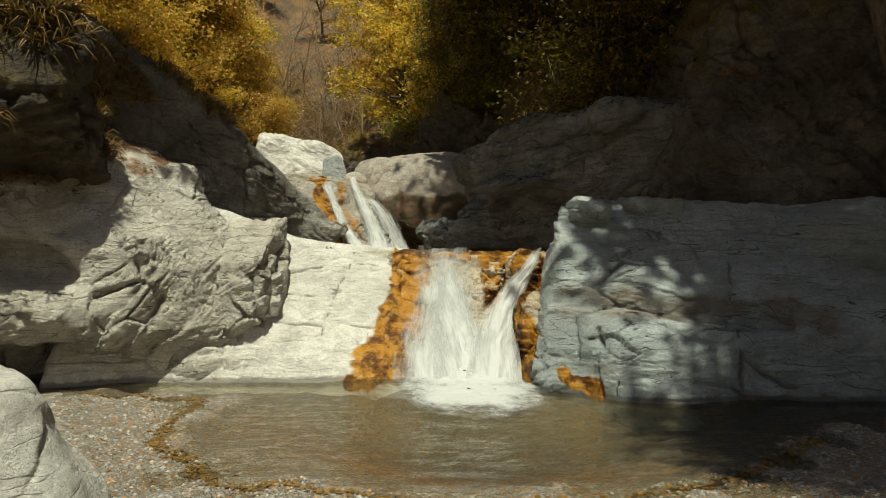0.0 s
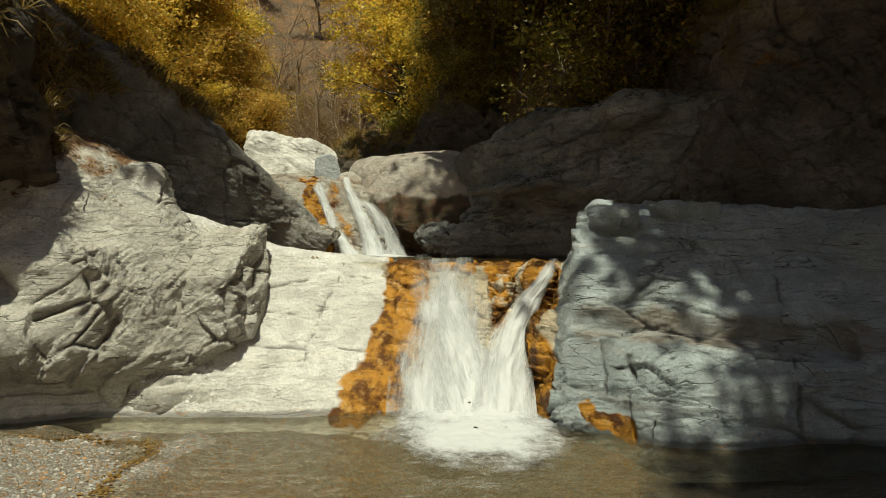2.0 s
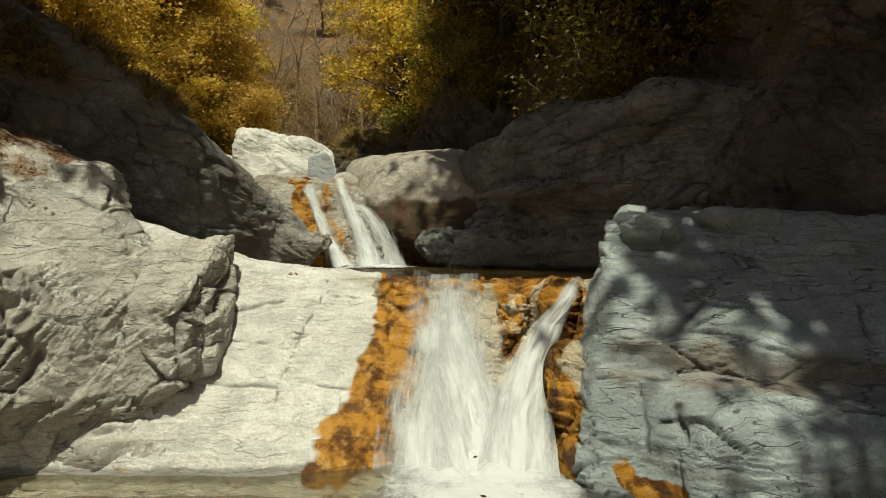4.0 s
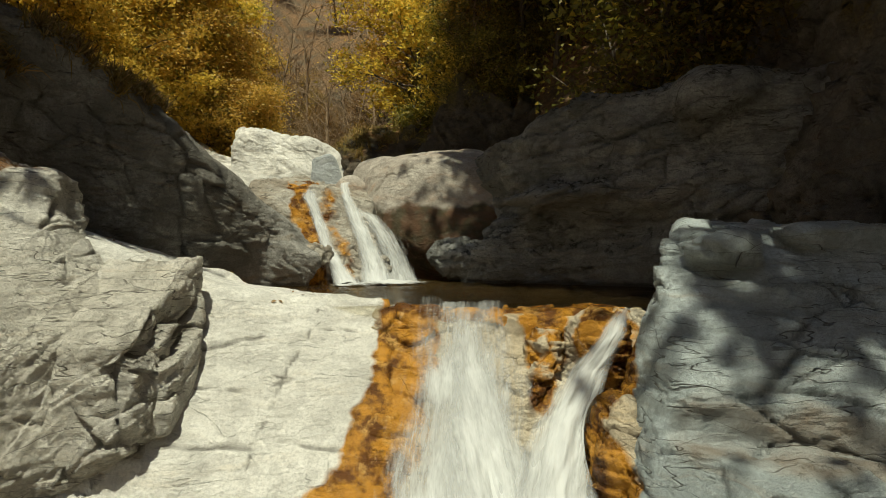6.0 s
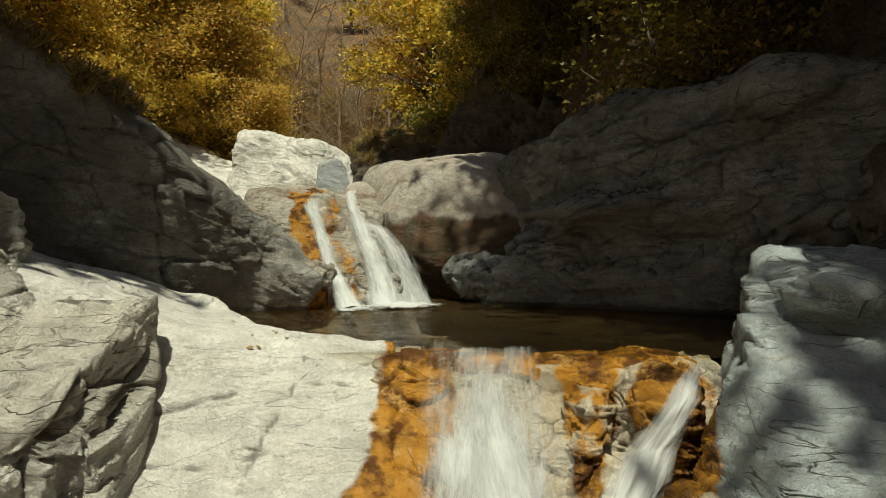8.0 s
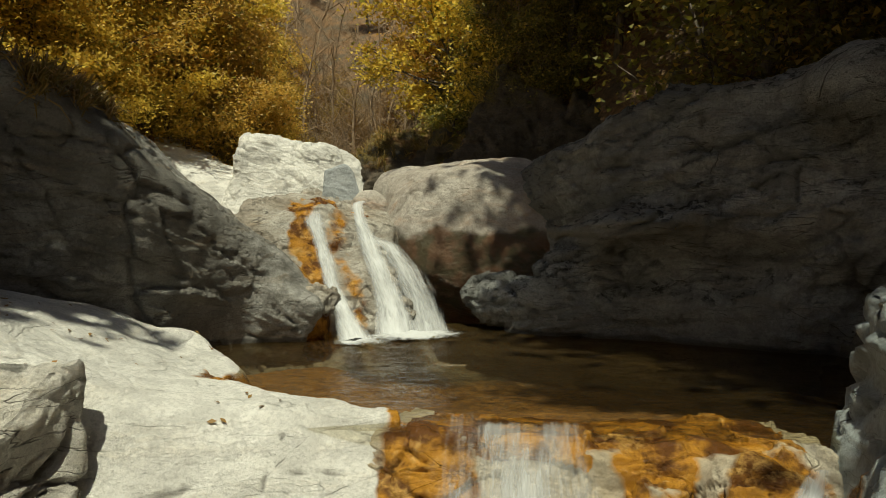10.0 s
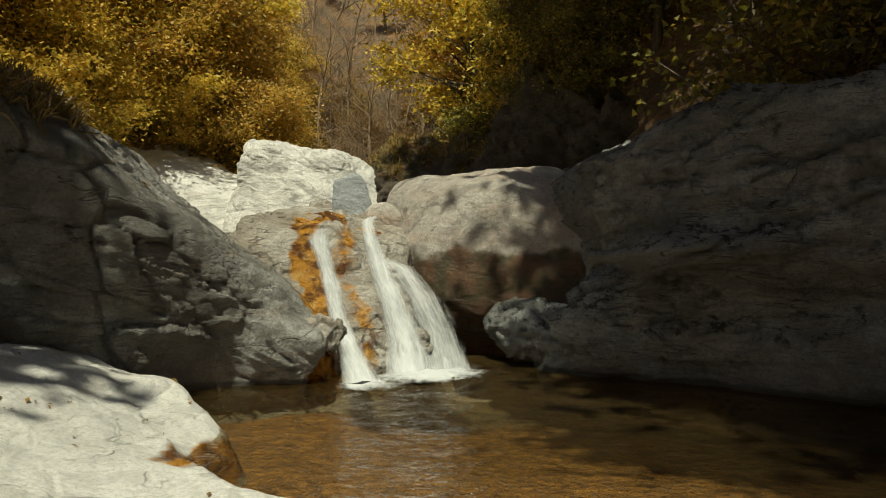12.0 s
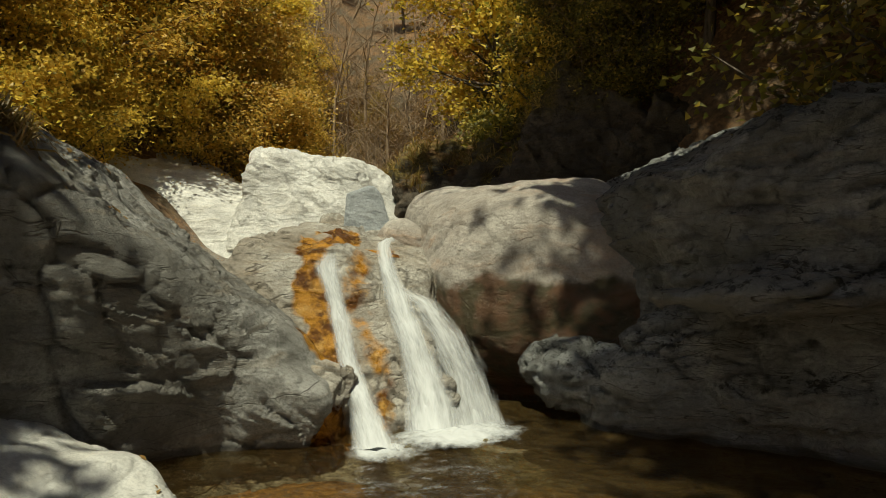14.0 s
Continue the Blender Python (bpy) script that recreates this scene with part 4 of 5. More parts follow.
# boulders at the head of the upper fall
FIRM = {"swell": (0.07, 1.2), "bed": (15, 10, 20), "beds": (0.02, 0.4, 1.6), "blocks": (0.03, 1.5, 1.3, 0.9), "grain": 0.008}
big = convex([((-0.9, 21.6, 4.5), (-0.12, -1, 0.22)), ((-2.95, 23.4, 4.6), (-0.95, -0.35, 0.2)), ((-1.0, 23.5, 5.95), (-0.10, -0.16, 1)), ((1.75, 22.6, 4.5), (1, -0.1, 0.15)),
              ((-1.0, 26.4, 4.5), (0, 1, 0.1)), ((-0.8, 22.2, 2.5), (-0.1, -0.5, -0.86)), ((-2.4, 22.4, 5.3), (-0.6, -0.5, 0.6)), ((0.9, 22.3, 5.55), (0.35, -0.45, 0.8)), ((1.2, 22.6, 5.5), (0.7, -0.1, 0.7))], 0.6)
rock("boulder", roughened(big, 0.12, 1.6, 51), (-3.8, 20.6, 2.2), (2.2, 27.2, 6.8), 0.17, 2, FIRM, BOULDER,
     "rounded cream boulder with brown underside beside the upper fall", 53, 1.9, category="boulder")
cap = convex([((-6.3, 25.7, 5.9), (0.05, -1, 0.35)), ((-8.3, 27, 6.3), (-0.95, -0.3, 0.25)), ((-6.8, 26.8, 7.3), (0.12, -0.15, 1)), ((-4.9, 26.3, 6.4), (0.75, -0.2, 0.62)), ((-6, 28.6, 6), (0, 1, 0.2)), ((-4.0, 26, 5.4), (1, 0, 0))], 0.3)
rock("boulder", roughened(cap, 0.1, 1.2, 55), (-8.8, 24.0, 4.4), (-3.5, 29.2, 7.9), 0.16, 2,
     {"swell": (0.07, 0.9), "bed": (10, 25, 0), "beds": (0.05, 0.3, 1.4), "blocks": (0.06, 1.1, 0.9, 0.5), "grain": 0.008}, PALE,
     "angular white boulder crowning the upper fall", 57, 4.2, category="boulder")
plate = convex([((-4.35, 24.55, 5.6), (0.30, -0.95, 0.12)), ((-4.3, 24.9, 5.6), (-0.3, 0.95, -0.1)), ((-4.85, 24.7, 5.5), (-0.9, -0.3, 0.1)), ((-3.85, 24.7, 5.5), (0.8, 0.2, 0.25)),
                ((-4.45, 24.7, 6.18), (-0.35, 0, 0.9)), ((-4.05, 24.7, 6.1), (0.6, 0.1, 0.75)), ((-4.4, 24.7, 4.7), (0, 0, -1))], 0.07)
rock("slate_slab", plate, (-5.3, 24.0, 4.5), (-3.4, 25.5, 6.6), 0.07, 1, {"swell": (0.015, 0.5), "beds": (0.006, 0.3, 1.0), "blocks": (0.012, 0.7, 0.7, 0.7), "grain": 0.004}, SLATE,
     "flat blue-grey slate slab leaning on the white boulder", 59, 4.3)
rock("boulder", roughened(ell((-3.45, 24.3, 4.95), (0.55, 0.5, 0.5)), 0.06, 0.6, 61), (-4.3, 23.5, 4.2), (-2.6, 25.1, 5.8), 0.08, 1, FIRM, BOULDER,
     "small round cream boulder wedged between larger ones", 61, 4.1, category="boulder")
rock("rock_shelf", roughened(convex([((-8.6, 25.6, 5.6), (0.3, -0.8, 0.5)), ((-9, 26, 6.25), (0.4, -0.2, 0.9)), ((-7.2, 26, 5.5), (1, 0, 0.2)), ((-9, 29, 6), (0, 1, 0)), ((-12.5, 26, 6), (-1, 0, 0))], 0.3), 0.1, 1.2, 63),
     (-13, 23.4, 4.0), (-6.6, 29.6, 7.8), 0.14, 1, SMOOTH, PALE, "low white rock shelf beside the crowning boulder", 63, 4.0)

# the stepped rock that carries the upper fall
chute = convex([((-3.2, 20.42, 3.42), (0.28, -0.72, 0.62)), ((-3.6, 22.6, 4.85), (0.18, -0.12, 1)), ((-1.9, 20.6, 3.2), (0.75, -0.5, 0.45)), ((-5.6, 21, 4), (-1, 0, 0)), ((-4, 26, 4), (0, 1, 0)), ((-2.3, 23, 3), (1, 0.1, 0.1))], 0.2)
rock("rock_chute", roughened(chute, 0.07, 0.8, 65), (-6, 18.2, 1.7), (-1.2, 26.4, 5.6), 0.14, 2,
     {"swell": (0.08, 0.8), "bed": (45, 0, 0), "beds": (0.04, 0.25, 1.0), "blocks": (0.10, 0.7, 0.7, 0.45), "grain": 0.008}, CHUTE,
     "wet brown rock steps under the upper cascade", 67, 1.7,
     pieces=[("step", roughened(block((-3.5, 19.5, 2.7), (0.42, 0.4, 0.5), (25, 0, -15), 0.08), 0.06, 0.5, 66), (-4.4, 18.7, 1.7), (-2.7, 20.4, 3.6)),
             ("knob", roughened(ell((-1.95, 20.35, 2.75), (0.22, 0.24, 0.34)), 0.06, 0.5, 68), (-2.7, 19.7, 2.2), (-1.4, 21.0, 3.7))])

# the near boulder at the start, and dark crags behind
rock("boulder", roughened(convex([((-2.08, 2.5, 1.25), (0.75, -0.4, 0.5)), ((-2.1, 2.35, 1.4), (0.15, -0.9, 0.4)), ((-2.2, 2.6, 1.80), (0.15, 0, 1)), ((-1.76, 3.1, 1.2), (0.8, 0.5, 0.4)), ((-2.3, 3.7, 1), (0, 1, 0.2)), ((-3.4, 2.8, 1), (-1, 0, 0.2))], 0.16), 0.06, 0.7, 71),
     (-3.9, 1.2, -0.1), (-0.9, 4.3, 2.4), 0.08, 2, {"swell": (0.03, 0.6), "beds": (0.012, 0.3, 0.8), "blocks": (0.03, 0.8, 0.8, 0.6), "chips": 0.4, "joints": 0.2, "grain": 0.005}, PALE,
     "white limestone boulder standing on the gravel bank", 73, -0.1, category="boulder")
crag = convex([((0.5, 25.4, 7.0), (-0.18, -0.96, 0.2)), ((-0.9, 26.0, 7.6), (-0.88, -0.12, 0.44)), ((0.9, 26.0, 8.35), (0.62, -0.12, 0.77)), ((1, 31, 6), (0, 1, 0)), ((5.0, 27, 6), (1, 0, 0))], 0.15)
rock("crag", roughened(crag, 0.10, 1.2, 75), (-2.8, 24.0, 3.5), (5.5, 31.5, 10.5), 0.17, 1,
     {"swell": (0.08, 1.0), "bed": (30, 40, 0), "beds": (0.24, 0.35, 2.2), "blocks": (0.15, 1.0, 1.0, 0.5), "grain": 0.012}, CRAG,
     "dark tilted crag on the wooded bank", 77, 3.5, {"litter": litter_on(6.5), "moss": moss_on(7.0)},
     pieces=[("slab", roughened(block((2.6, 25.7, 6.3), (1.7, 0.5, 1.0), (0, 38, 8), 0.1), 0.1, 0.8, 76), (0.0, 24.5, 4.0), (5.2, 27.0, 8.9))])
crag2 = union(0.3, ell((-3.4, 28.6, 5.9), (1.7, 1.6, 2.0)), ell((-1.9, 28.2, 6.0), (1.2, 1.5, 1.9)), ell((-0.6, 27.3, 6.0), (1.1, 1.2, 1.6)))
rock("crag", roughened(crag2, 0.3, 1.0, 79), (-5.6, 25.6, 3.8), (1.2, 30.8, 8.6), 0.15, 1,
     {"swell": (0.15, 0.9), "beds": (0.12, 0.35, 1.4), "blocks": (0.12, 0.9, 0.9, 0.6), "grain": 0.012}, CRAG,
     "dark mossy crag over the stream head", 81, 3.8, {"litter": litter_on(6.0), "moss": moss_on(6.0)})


# ---- falling water ----
def ribbon(name, path, widths, rows, cols, mat, cover, parent, label="", layer=0.0, bulge=0.06, seed=1, over=None):
    """A sheet of water along a path, with strands raised across it."""
    path, widths, cover = np.array(path, float), np.array(widths, float), np.array(cover, float)
    t = np.linspace(0, len(path) - 1, rows)
    k = np.arange(len(path))
    c = np.stack([np.interp(t, k, path[:, j]) for j in range(3)], 1)
    for _ in range(3):
        c[1:-1] = (c[:-2] + 2 * c[1:-1] + c[2:]) / 4
    side = np.stack([np.interp(t, k, widths[:, j]) for j in range(3)], 1)
    dense = np.interp(t, k, cover)
    s = np.linspace(-1, 1, cols)
    pts = c[:, None] + side[:, None] * s[None, :, None]
    v = np.cumsum(np.r_[0, np.linalg.norm(np.diff(c, axis=0), axis=1)])
    wide = np.linalg.norm(side, axis=1)
    uu = (s[None] * wide[:, None]).ravel()
    vv = np.repeat(v, cols)
    fwd = np.gradient(c, axis=0)
    nor = np.cross(side, fwd)
    nor /= np.linalg.norm(nor, axis=1)[:, None] + 1e-9
    nor *= np.where(nor[:, 2:3] + -0.4 * nor[:, 1:2] < 0, -1, 1)
    h = 0.5 * bulge * fbm(np.stack([uu * 4, vv * 0.9, uu * 0 + layer], 1), 3, seed) + 0.12 * bulge * fbm(np.stack([uu * 14, vv * 4, uu * 0], 1), 2, seed + 3)
    pts = pts.reshape(-1, 3) + np.repeat(nor, cols, 0) * (h + bulge)[:, None]
    if over:
        d, g = gradient(over, pts)
        pts = pts + g * np.maximum(0.05 + 0.5 * bulge - d, 0)[:, None]
    edge = np.tile(0.06 - 0.42 * np.abs(s) ** 1.8, rows) + np.repeat(dense, cols) + 0.10 * fbm(np.stack([uu * 3, vv * 1.5, uu * 0 + layer], 1), 2, seed + 8)
    me = mesh_from(name, pts, grid_faces(rows, cols), mat, {"u": uu, "v": vv, "layer": uu * 0 + layer, "cover": edge})
    return part(name, me, parent, label)


def foam_patch(name, c, rx, ry, z, mat, parent, seed, hump=0.1, rot=0.0, dense=0.62):
    n, m = 40, 90
    r, a = np.meshgrid(np.linspace(0.02, 1, n), np.linspace(0, 2 * np.pi, m), indexing="ij")
    r, a = r.ravel(), a.ravel()
    x, y = rx * r * np.cos(a), ry * r * np.sin(a)
    X = c[0] + x * np.cos(rot) - y * np.sin(rot)
    Y = c[1] + x * np.sin(rot) + y * np.cos(rot)
    p = np.stack([X * 3, Y * 3, X * 0], 1)
    Z = z + 0.02 + hump * (1 - r) ** 1.5 * (1.0 + 0.8 * fbm(p, 3, seed)) + 0.012 * fbm(p * 3, 2, seed + 1)
    cover = dense - 0.72 * r ** 1.6 + 0.12 * fbm(p * 0.6, 2, seed + 2)
    me = mesh_from(name, np.stack([X, Y, Z], 1), grid_faces(n, m), mat, {"u": X, "v": Y, "layer": X * 0 + seed, "cover": cover})
    return part(name, me, parent)


lower = tagged(new("waterfall"), "broad white waterfall pouring over the orange ledge", "waterfall")
lower.location = (0, 0, 0)
for lay in range(2):
    ribbon("water_sheet", [(0.08, 14.15, 2.43), (0.08, 13.98, 2.42), (0.07, 13.6, 1.85), (0.05, 13.1, 1.15), (-0.03, 12.4, 0.55), (0.0, 11.65, -0.1)],
           [(0.92, 0, 0), (0.92, 0, 0), (0.92, 0, 0), (0.93, 0, 0), (0.95, 0, 0), (0.96, 0, 0)], 130, 150, FALL,
           [-0.5, -0.18, -0.06, -0.02, 0.03, 0.14], lower, "thin veil of white strands", lay * 3.1, 0.05 + 0.04 * lay, 5 + lay, face)
for lay in range(2):
    ribbon("water_jet", [(2.05, 13.2, 2.36), (1.88, 13.0, 2.16), (1.5, 12.8, 1.75), (1.2, 12.45, 1.2), (1.0, 12.0, 0.6), (0.92, 11.35, -0.1)],
           [(0.10, 0.0, 0.0), (0.16, 0.0, 0.0), (0.26, 0.05, 0), (0.36, 0, 0), (0.46, 0, 0), (0.54, 0, 0)], 120, 80, FALL,
           [-0.1, 0.04, 0.10, 0.15, 0.19, 0.27], lower, "thick white jet along the side wall", 7 + lay * 2.3, 0.07 + 0.05 * lay, 9 + lay, face)
    ribbon("water_jet", [(0.05, 13.95, 2.38), (0.08, 13.45, 1.7), (0.22, 12.9, 1.05), (0.38, 12.2, 0.45), (0.5, 11.45, -0.1)],
           [(0.30, 0, 0), (0.34, 0, 0), (0.44, 0, 0), (0.58, 0, 0), (0.68, 0, 0)], 110, 70, FALL, [-0.35, 0.0, 0.06, 0.14, 0.22], lower, "", 12.0 + lay * 1.7, 0.09 + 0.04 * lay, 14 + lay, face)
foam_patch("foam_patch", (0.45, 10.6), 1.75, 2.0, 0.0, FOAM, lower, 3, 0.03, 0.0, 0.34)
foam_patch("foam_patch", (0.4, 11.6), 1.35, 1.05, 0.0, FOAM, lower, 8, 0.14, 0.0, 0.55)

upper = tagged(new("waterfall"), "upper cascade parted in two white strands over brown rock", "waterfall")
for lay in range(2):
    ribbon("water_strand", [(-4.1, 22.0, 4.85), (-4.02, 21.4, 4.78), (-3.92, 21.05, 4.5), (-3.66, 20.7, 4.02), (-3.25, 20.0, 3.2), (-2.8, 19.3, 2.7), (-2.55, 18.85, 2.4)],
           [(0.26, 0.05, 0), (0.26, 0.05, 0), (0.26, 0, 0), (0.20, 0, 0), (0.20, 0, 0), (0.24, 0, 0), (0.3, 0, 0)], 120, 40, FALL, [-0.3, -0.15, 0.0, 0.0, 0.0, 0.06, 0.18], upper,
           "narrow white strand", 20 + lay, 0.05 + 0.04 * lay, 23 + lay, chute)
    ribbon("water_strand", [(-3.2, 22.2, 4.86), (-3.15, 21.6, 4.8), (-2.98, 21.25, 4.4), (-2.75, 20.9, 4.0), (-2.42, 20.5, 3.4), (-2.17, 20.15, 2.85), (-2.02, 19.8, 2.35)],
           [(0.16, 0, 0), (0.17, 0, 0), (0.16, 0, 0), (0.20, 0.04, 0), (0.26, 0.06, 0), (0.32, 0.08, 0), (0.38, 0.1, 0)], 130, 60, FALL, [-0.15, 0.0, 0.08, 0.12, 0.12, 0.14, 0.22], upper,
           "wide white strand", 30 + lay, 0.07 + 0.05 * lay, 33 + lay, chute)
    ribbon("water_spray", [(-2.7, 21.1, 4.12), (-2.35, 20.98, 3.92), (-2.0, 20.75, 3.5), (-1.7, 20.5, 2.95), (-1.5, 20.25, 2.35)],
           [(0.12, 0.02, 0), (0.24, 0.06, 0), (0.36, 0.1, 0), (0.44, 0.14, 0), (0.5, 0.16, 0)], 90, 60, FALL, [-0.1, -0.02, -0.05, -0.07, 0.05], upper,
           "thin ragged spray beside the strand", 40 + lay * 1.3, 0.10 + 0.06 * lay, 43 + lay, chute)
foam_patch("foam_patch", (-1.65, 19.65), 1.2, 0.7, 2.40, FOAM, upper, 5, 0.09, 0.5, 0.34)
foam_patch("foam_patch", (-2.45, 18.85), 0.6, 0.45, 2.40, FOAM, upper, 6, 0.05, 0.0, 0.34)


# ---- trees ----
def tube(points, radii, sides):
    """Points and quads of a tapering tube."""
    points = np.array(points)
    d = np.gradient(points, axis=0)
    d /= np.linalg.norm(d, axis=1)[:, None] + 1e-9
    ref = np.where(np.abs(d[:, 2:3]) > 0.9, np.array([[1.0, 0, 0]]), np.array([[0, 0, 1.0]]))
    a = np.cross(d, ref)
    a /= np.linalg.norm(a, axis=1)[:, None] + 1e-9
    b = np.cross(d, a)
    th = np.arange(sides) / sides * 2 * np.pi
    ring = points[:, None] + np.array(radii)[:, None, None] * (np.cos(th)[None, :, None] * a[:, None] + np.sin(th)[None, :, None] * b[:, None])
    n = len(points)
    i = np.arange(n * sides).reshape(n, sides)
    j = np.roll(i, -1, axis=1)
    return ring.reshape(-1, 3), np.stack([i[:-1], j[:-1], j[1:], i[1:]], -1).reshape(-1, 4)


def skeleton_of(rng, height, lean, limbs, twigs, droop=0.0, spread=0.45, bare=0.3, thin=1.0):
    """Trunk, limbs and twigs as tubes, and the places where leaves sit."""
    vs, fs, tips = [], [], []
    count = 0

    def grow(start, way, length, rad, sides, segs, curl):
        nonlocal count
        pts, w = [start], way / np.linalg.norm(way)
        for _ in range(segs):
            w = w + rng.normal(0, curl, 3) + np.array((0, 0, 0.06 - droop))
            w /= np.linalg.norm(w)
            pts.append(pts[-1] + w * length / segs)
        v, f = tube(pts, np.linspace(rad, rad * 0.25, segs + 1) * thin, sides)
        vs.append(v)
        fs.append(f + count)
        count += len(v)
        return np.array(pts)
    trunk = grow(np.zeros(3), np.array((lean[0], lean[1], 1.0)), height, height * 0.016 + 0.03, 7, 8, 0.09)
    for i in range(limbs):
        s = bare + (1 - bare) * (i + rng.random()) / limbs
        k = s * 8
        base = trunk[int(min(k, 7.99))] * (1 - k % 1) + trunk[min(int(k) + 1, 8)] * (k % 1)
        a = rng.random() * 6.283
        way = np.array((math.cos(a), math.sin(a), 0.35 + 0.5 * rng.random()))
        limb = grow(base, way, height * spread * (1.15 - 0.75 * s) * (0.7 + 0.6 * rng.random()), height * 0.006 + 0.012, 3, 5, 0.16)
        for _ in range(twigs):
            q = limb[rng.integers(1, 6)]
            w = rng.normal(0, 1, 3) + way * 0.7
            tw = grow(q, w, height * 0.11 * (0.6 + rng.random()), 0.012 + height * 0.0012, 3, 3, 0.2)
            tips.extend([tw[2], tw[3]])
        tips.extend([limb[4], limb[5]])
    return np.concatenate(vs), np.concatenate(fs), np.array(tips)


def leaves_at(rng, tips, per, cloud, size, flat=0.45):
    """Small folded leaves in loose sprays round each tip."""
    n = len(tips) * per
    spray = rng.normal(0, 1, (len(tips), per, 3)) * np.array((1, 1, flat)) * cloud * (0.5 + rng.random((len(tips), 1, 1)))
    c = (tips[:, None] + spray).reshape(-1, 3)
    d = rng.normal(0, 1, (n, 3))
    d[:, 2] *= 0.6
    d /= np.linalg.norm(d, axis=1)[:, None]
    # leaves turn towards the light
    up = rng.normal(0, 0.6, (n, 3)) + np.array((-0.1, -0.75, 0.75))
    w = np.cross(d, up)
    w /= np.linalg.norm(w, axis=1)[:, None] + 1e-9
    s = (size * (0.6 + 0.8 * rng.random(n)))[:, None]
    v = np.stack([c + w * s * 0.38, c + d * s * 1.1, c - w * s * 0.38], 1).reshape(-1, 3)
    return v, np.arange(n * 3).reshape(-1, 3)


def tree(name, seed, height, leafmat, barkmat, label, per=26, cloud=0.45, size=0.2, lean=(0, 0), limbs=16, twigs=5, droop=0.0, spread=0.45, bare=0.3, category="tree", thin=1.0):
    rng = np.random.default_rng(seed)
    v, f, tips = skeleton_of(rng, height, lean, limbs, twigs, droop, spread, bare, thin)
    ob = tagged(new(name), label, category)
    part("trunk", mesh_from("trunk", v, f, barkmat), ob)
    if leafmat:
        lv, lf = leaves_at(rng, tips, per, cloud, size)
        part("crown", mesh_from("crown", lv, lf, leafmat, smooth=False), ob)
    return ob


def at_ground(x, y, sink=0.3):
    return (x, y, float(ground_z(np.array([x]), np.array([y]))[0]) - sink)


def plant(kinds, spots, seed, group):
    """Copies of the given plants over the ground, each turned and scaled."""
    rng = random.Random(seed)
    for i, (x, y) in enumerate(spots):
        ob = kinds[i % len(kinds)]
        s = rng.uniform(0.8, 1.25)
        c = copy_thing(ob, Matrix.Translation(at_ground(x, y)) @ Matrix.Rotation(rng.uniform(0, 6.28), 4, "Z"))
        c.scale = (s, s, s * rng.uniform(0.9, 1.1))
        tagged(c, group=group)


def scatter(seed, count, x0, x1, y0, y1, gap, ok=None):
    rng, out = random.Random(seed), []
    for _ in range(count * 30):
        x, y = rng.uniform(x0, x1), rng.uniform(y0, y1)
        if (ok is None or ok(x, y)) and all((x - a) ** 2 + (y - b) ** 2 > gap * gap for a, b in out):
            out.append((x, y))
            if len(out) == count:
                break
    return out


gold = [tree("tree", 100 + i, 7.5 + i, GOLD, BARK, "broadleaf tree with golden-green spring foliage", 64, 0.36, 0.13, limbs=18, spread=0.5, bare=0.15) for i in range(3)]
olive = [tree("tree", 110 + i, 6.5 + i, OLIVE, BARK, "evergreen broadleaf tree with dark olive leaves", 40, 0.5, 0.145, limbs=16, twigs=4, spread=0.5, bare=0.12) for i in range(3)]
bare = [tree("tree", 120 + i, 8.0 + 1.5 * i, None, GREYBARK, "leafless grey tree with fine twigs", limbs=16, twigs=7, spread=0.36, bare=0.2, thin=0.5) for i in range(2)]
shrub = [tree("shrub", 130 + i, 2.2 + 0.4 * i, (OLIVE, GOLD, DRY)[i], BARK, "straggling shrub with small leaves on the bank", 22, 0.22, 0.1, limbs=12, twigs=5, spread=0.6, bare=0.05, category="shrub") for i in range(3)]
twiggy = [tree("shrub", 140 + i, 3.2 + 0.8 * i, None, GREYBARK, "leafless pale brush of fine twigs", limbs=20, twigs=9, spread=0.6, bare=0.05, thin=0.32, category="shrub") for i in range(2)]
bush = [tree("bush", 150 + i, 3.4 + 0.7 * i, (GOLD, GOLD, OLIVE)[i], BARK, "dense leafy bush growing on the bank", 84, 0.32, 0.08, limbs=22, twigs=6, spread=0.55, bare=0.02, category="bush") for i in range(3)]
homes = [(-13, 36), (-17, 41), (-21, 38), (1.5, 33), (4, 36), (6.5, 33), (-8.5, 44), (-6.0, 47), (-0.5, 31.0), (3.5, 30.5), (2.2, 29.5), (-6.5, 41.0), (-9.5, 43.0), (-12.5, 33.0), (-15.0, 34.5), (4.5, 28.5)]
for ob, (x, y) in zip(gold + olive + bare + shrub + twiggy + bush, homes):
    ob.location = at_ground(x, y)
left_bank = lambda x, y: x < mid_x(y) - half_w(y) - 2.0
right_bank = lambda x, y: x > mid_x(y) + half_w(y) + 2.0
plant(gold, scatter(1, 30, -42, -9, 31, 62, 3.9, left_bank), 11, "trees on the sunlit bank")
plant(olive[:2], scatter(2, 5, -40, -9, 30, 62, 3.5, left_bank), 12, "trees on the sunlit bank")
plant(olive, scatter(3, 46, -3, 30, 24, 56, 2.3, right_bank), 13, "trees on the shaded bank")
plant(gold[:2], scatter(4, 16, -3, 16, 28, 50, 3.2, right_bank), 14, "trees on the shaded bank")
plant(twiggy, scatter(61, 60, -16, -2, 36, 62, 1.2, lambda x, y: abs(x - mid_x(y)) < 6.0), 62, "bare brush at the valley head")
plant(twiggy, scatter(63, 24, -26, -11, 28, 46, 2.0, left_bank), 64, "bare brush on the sunlit bank")
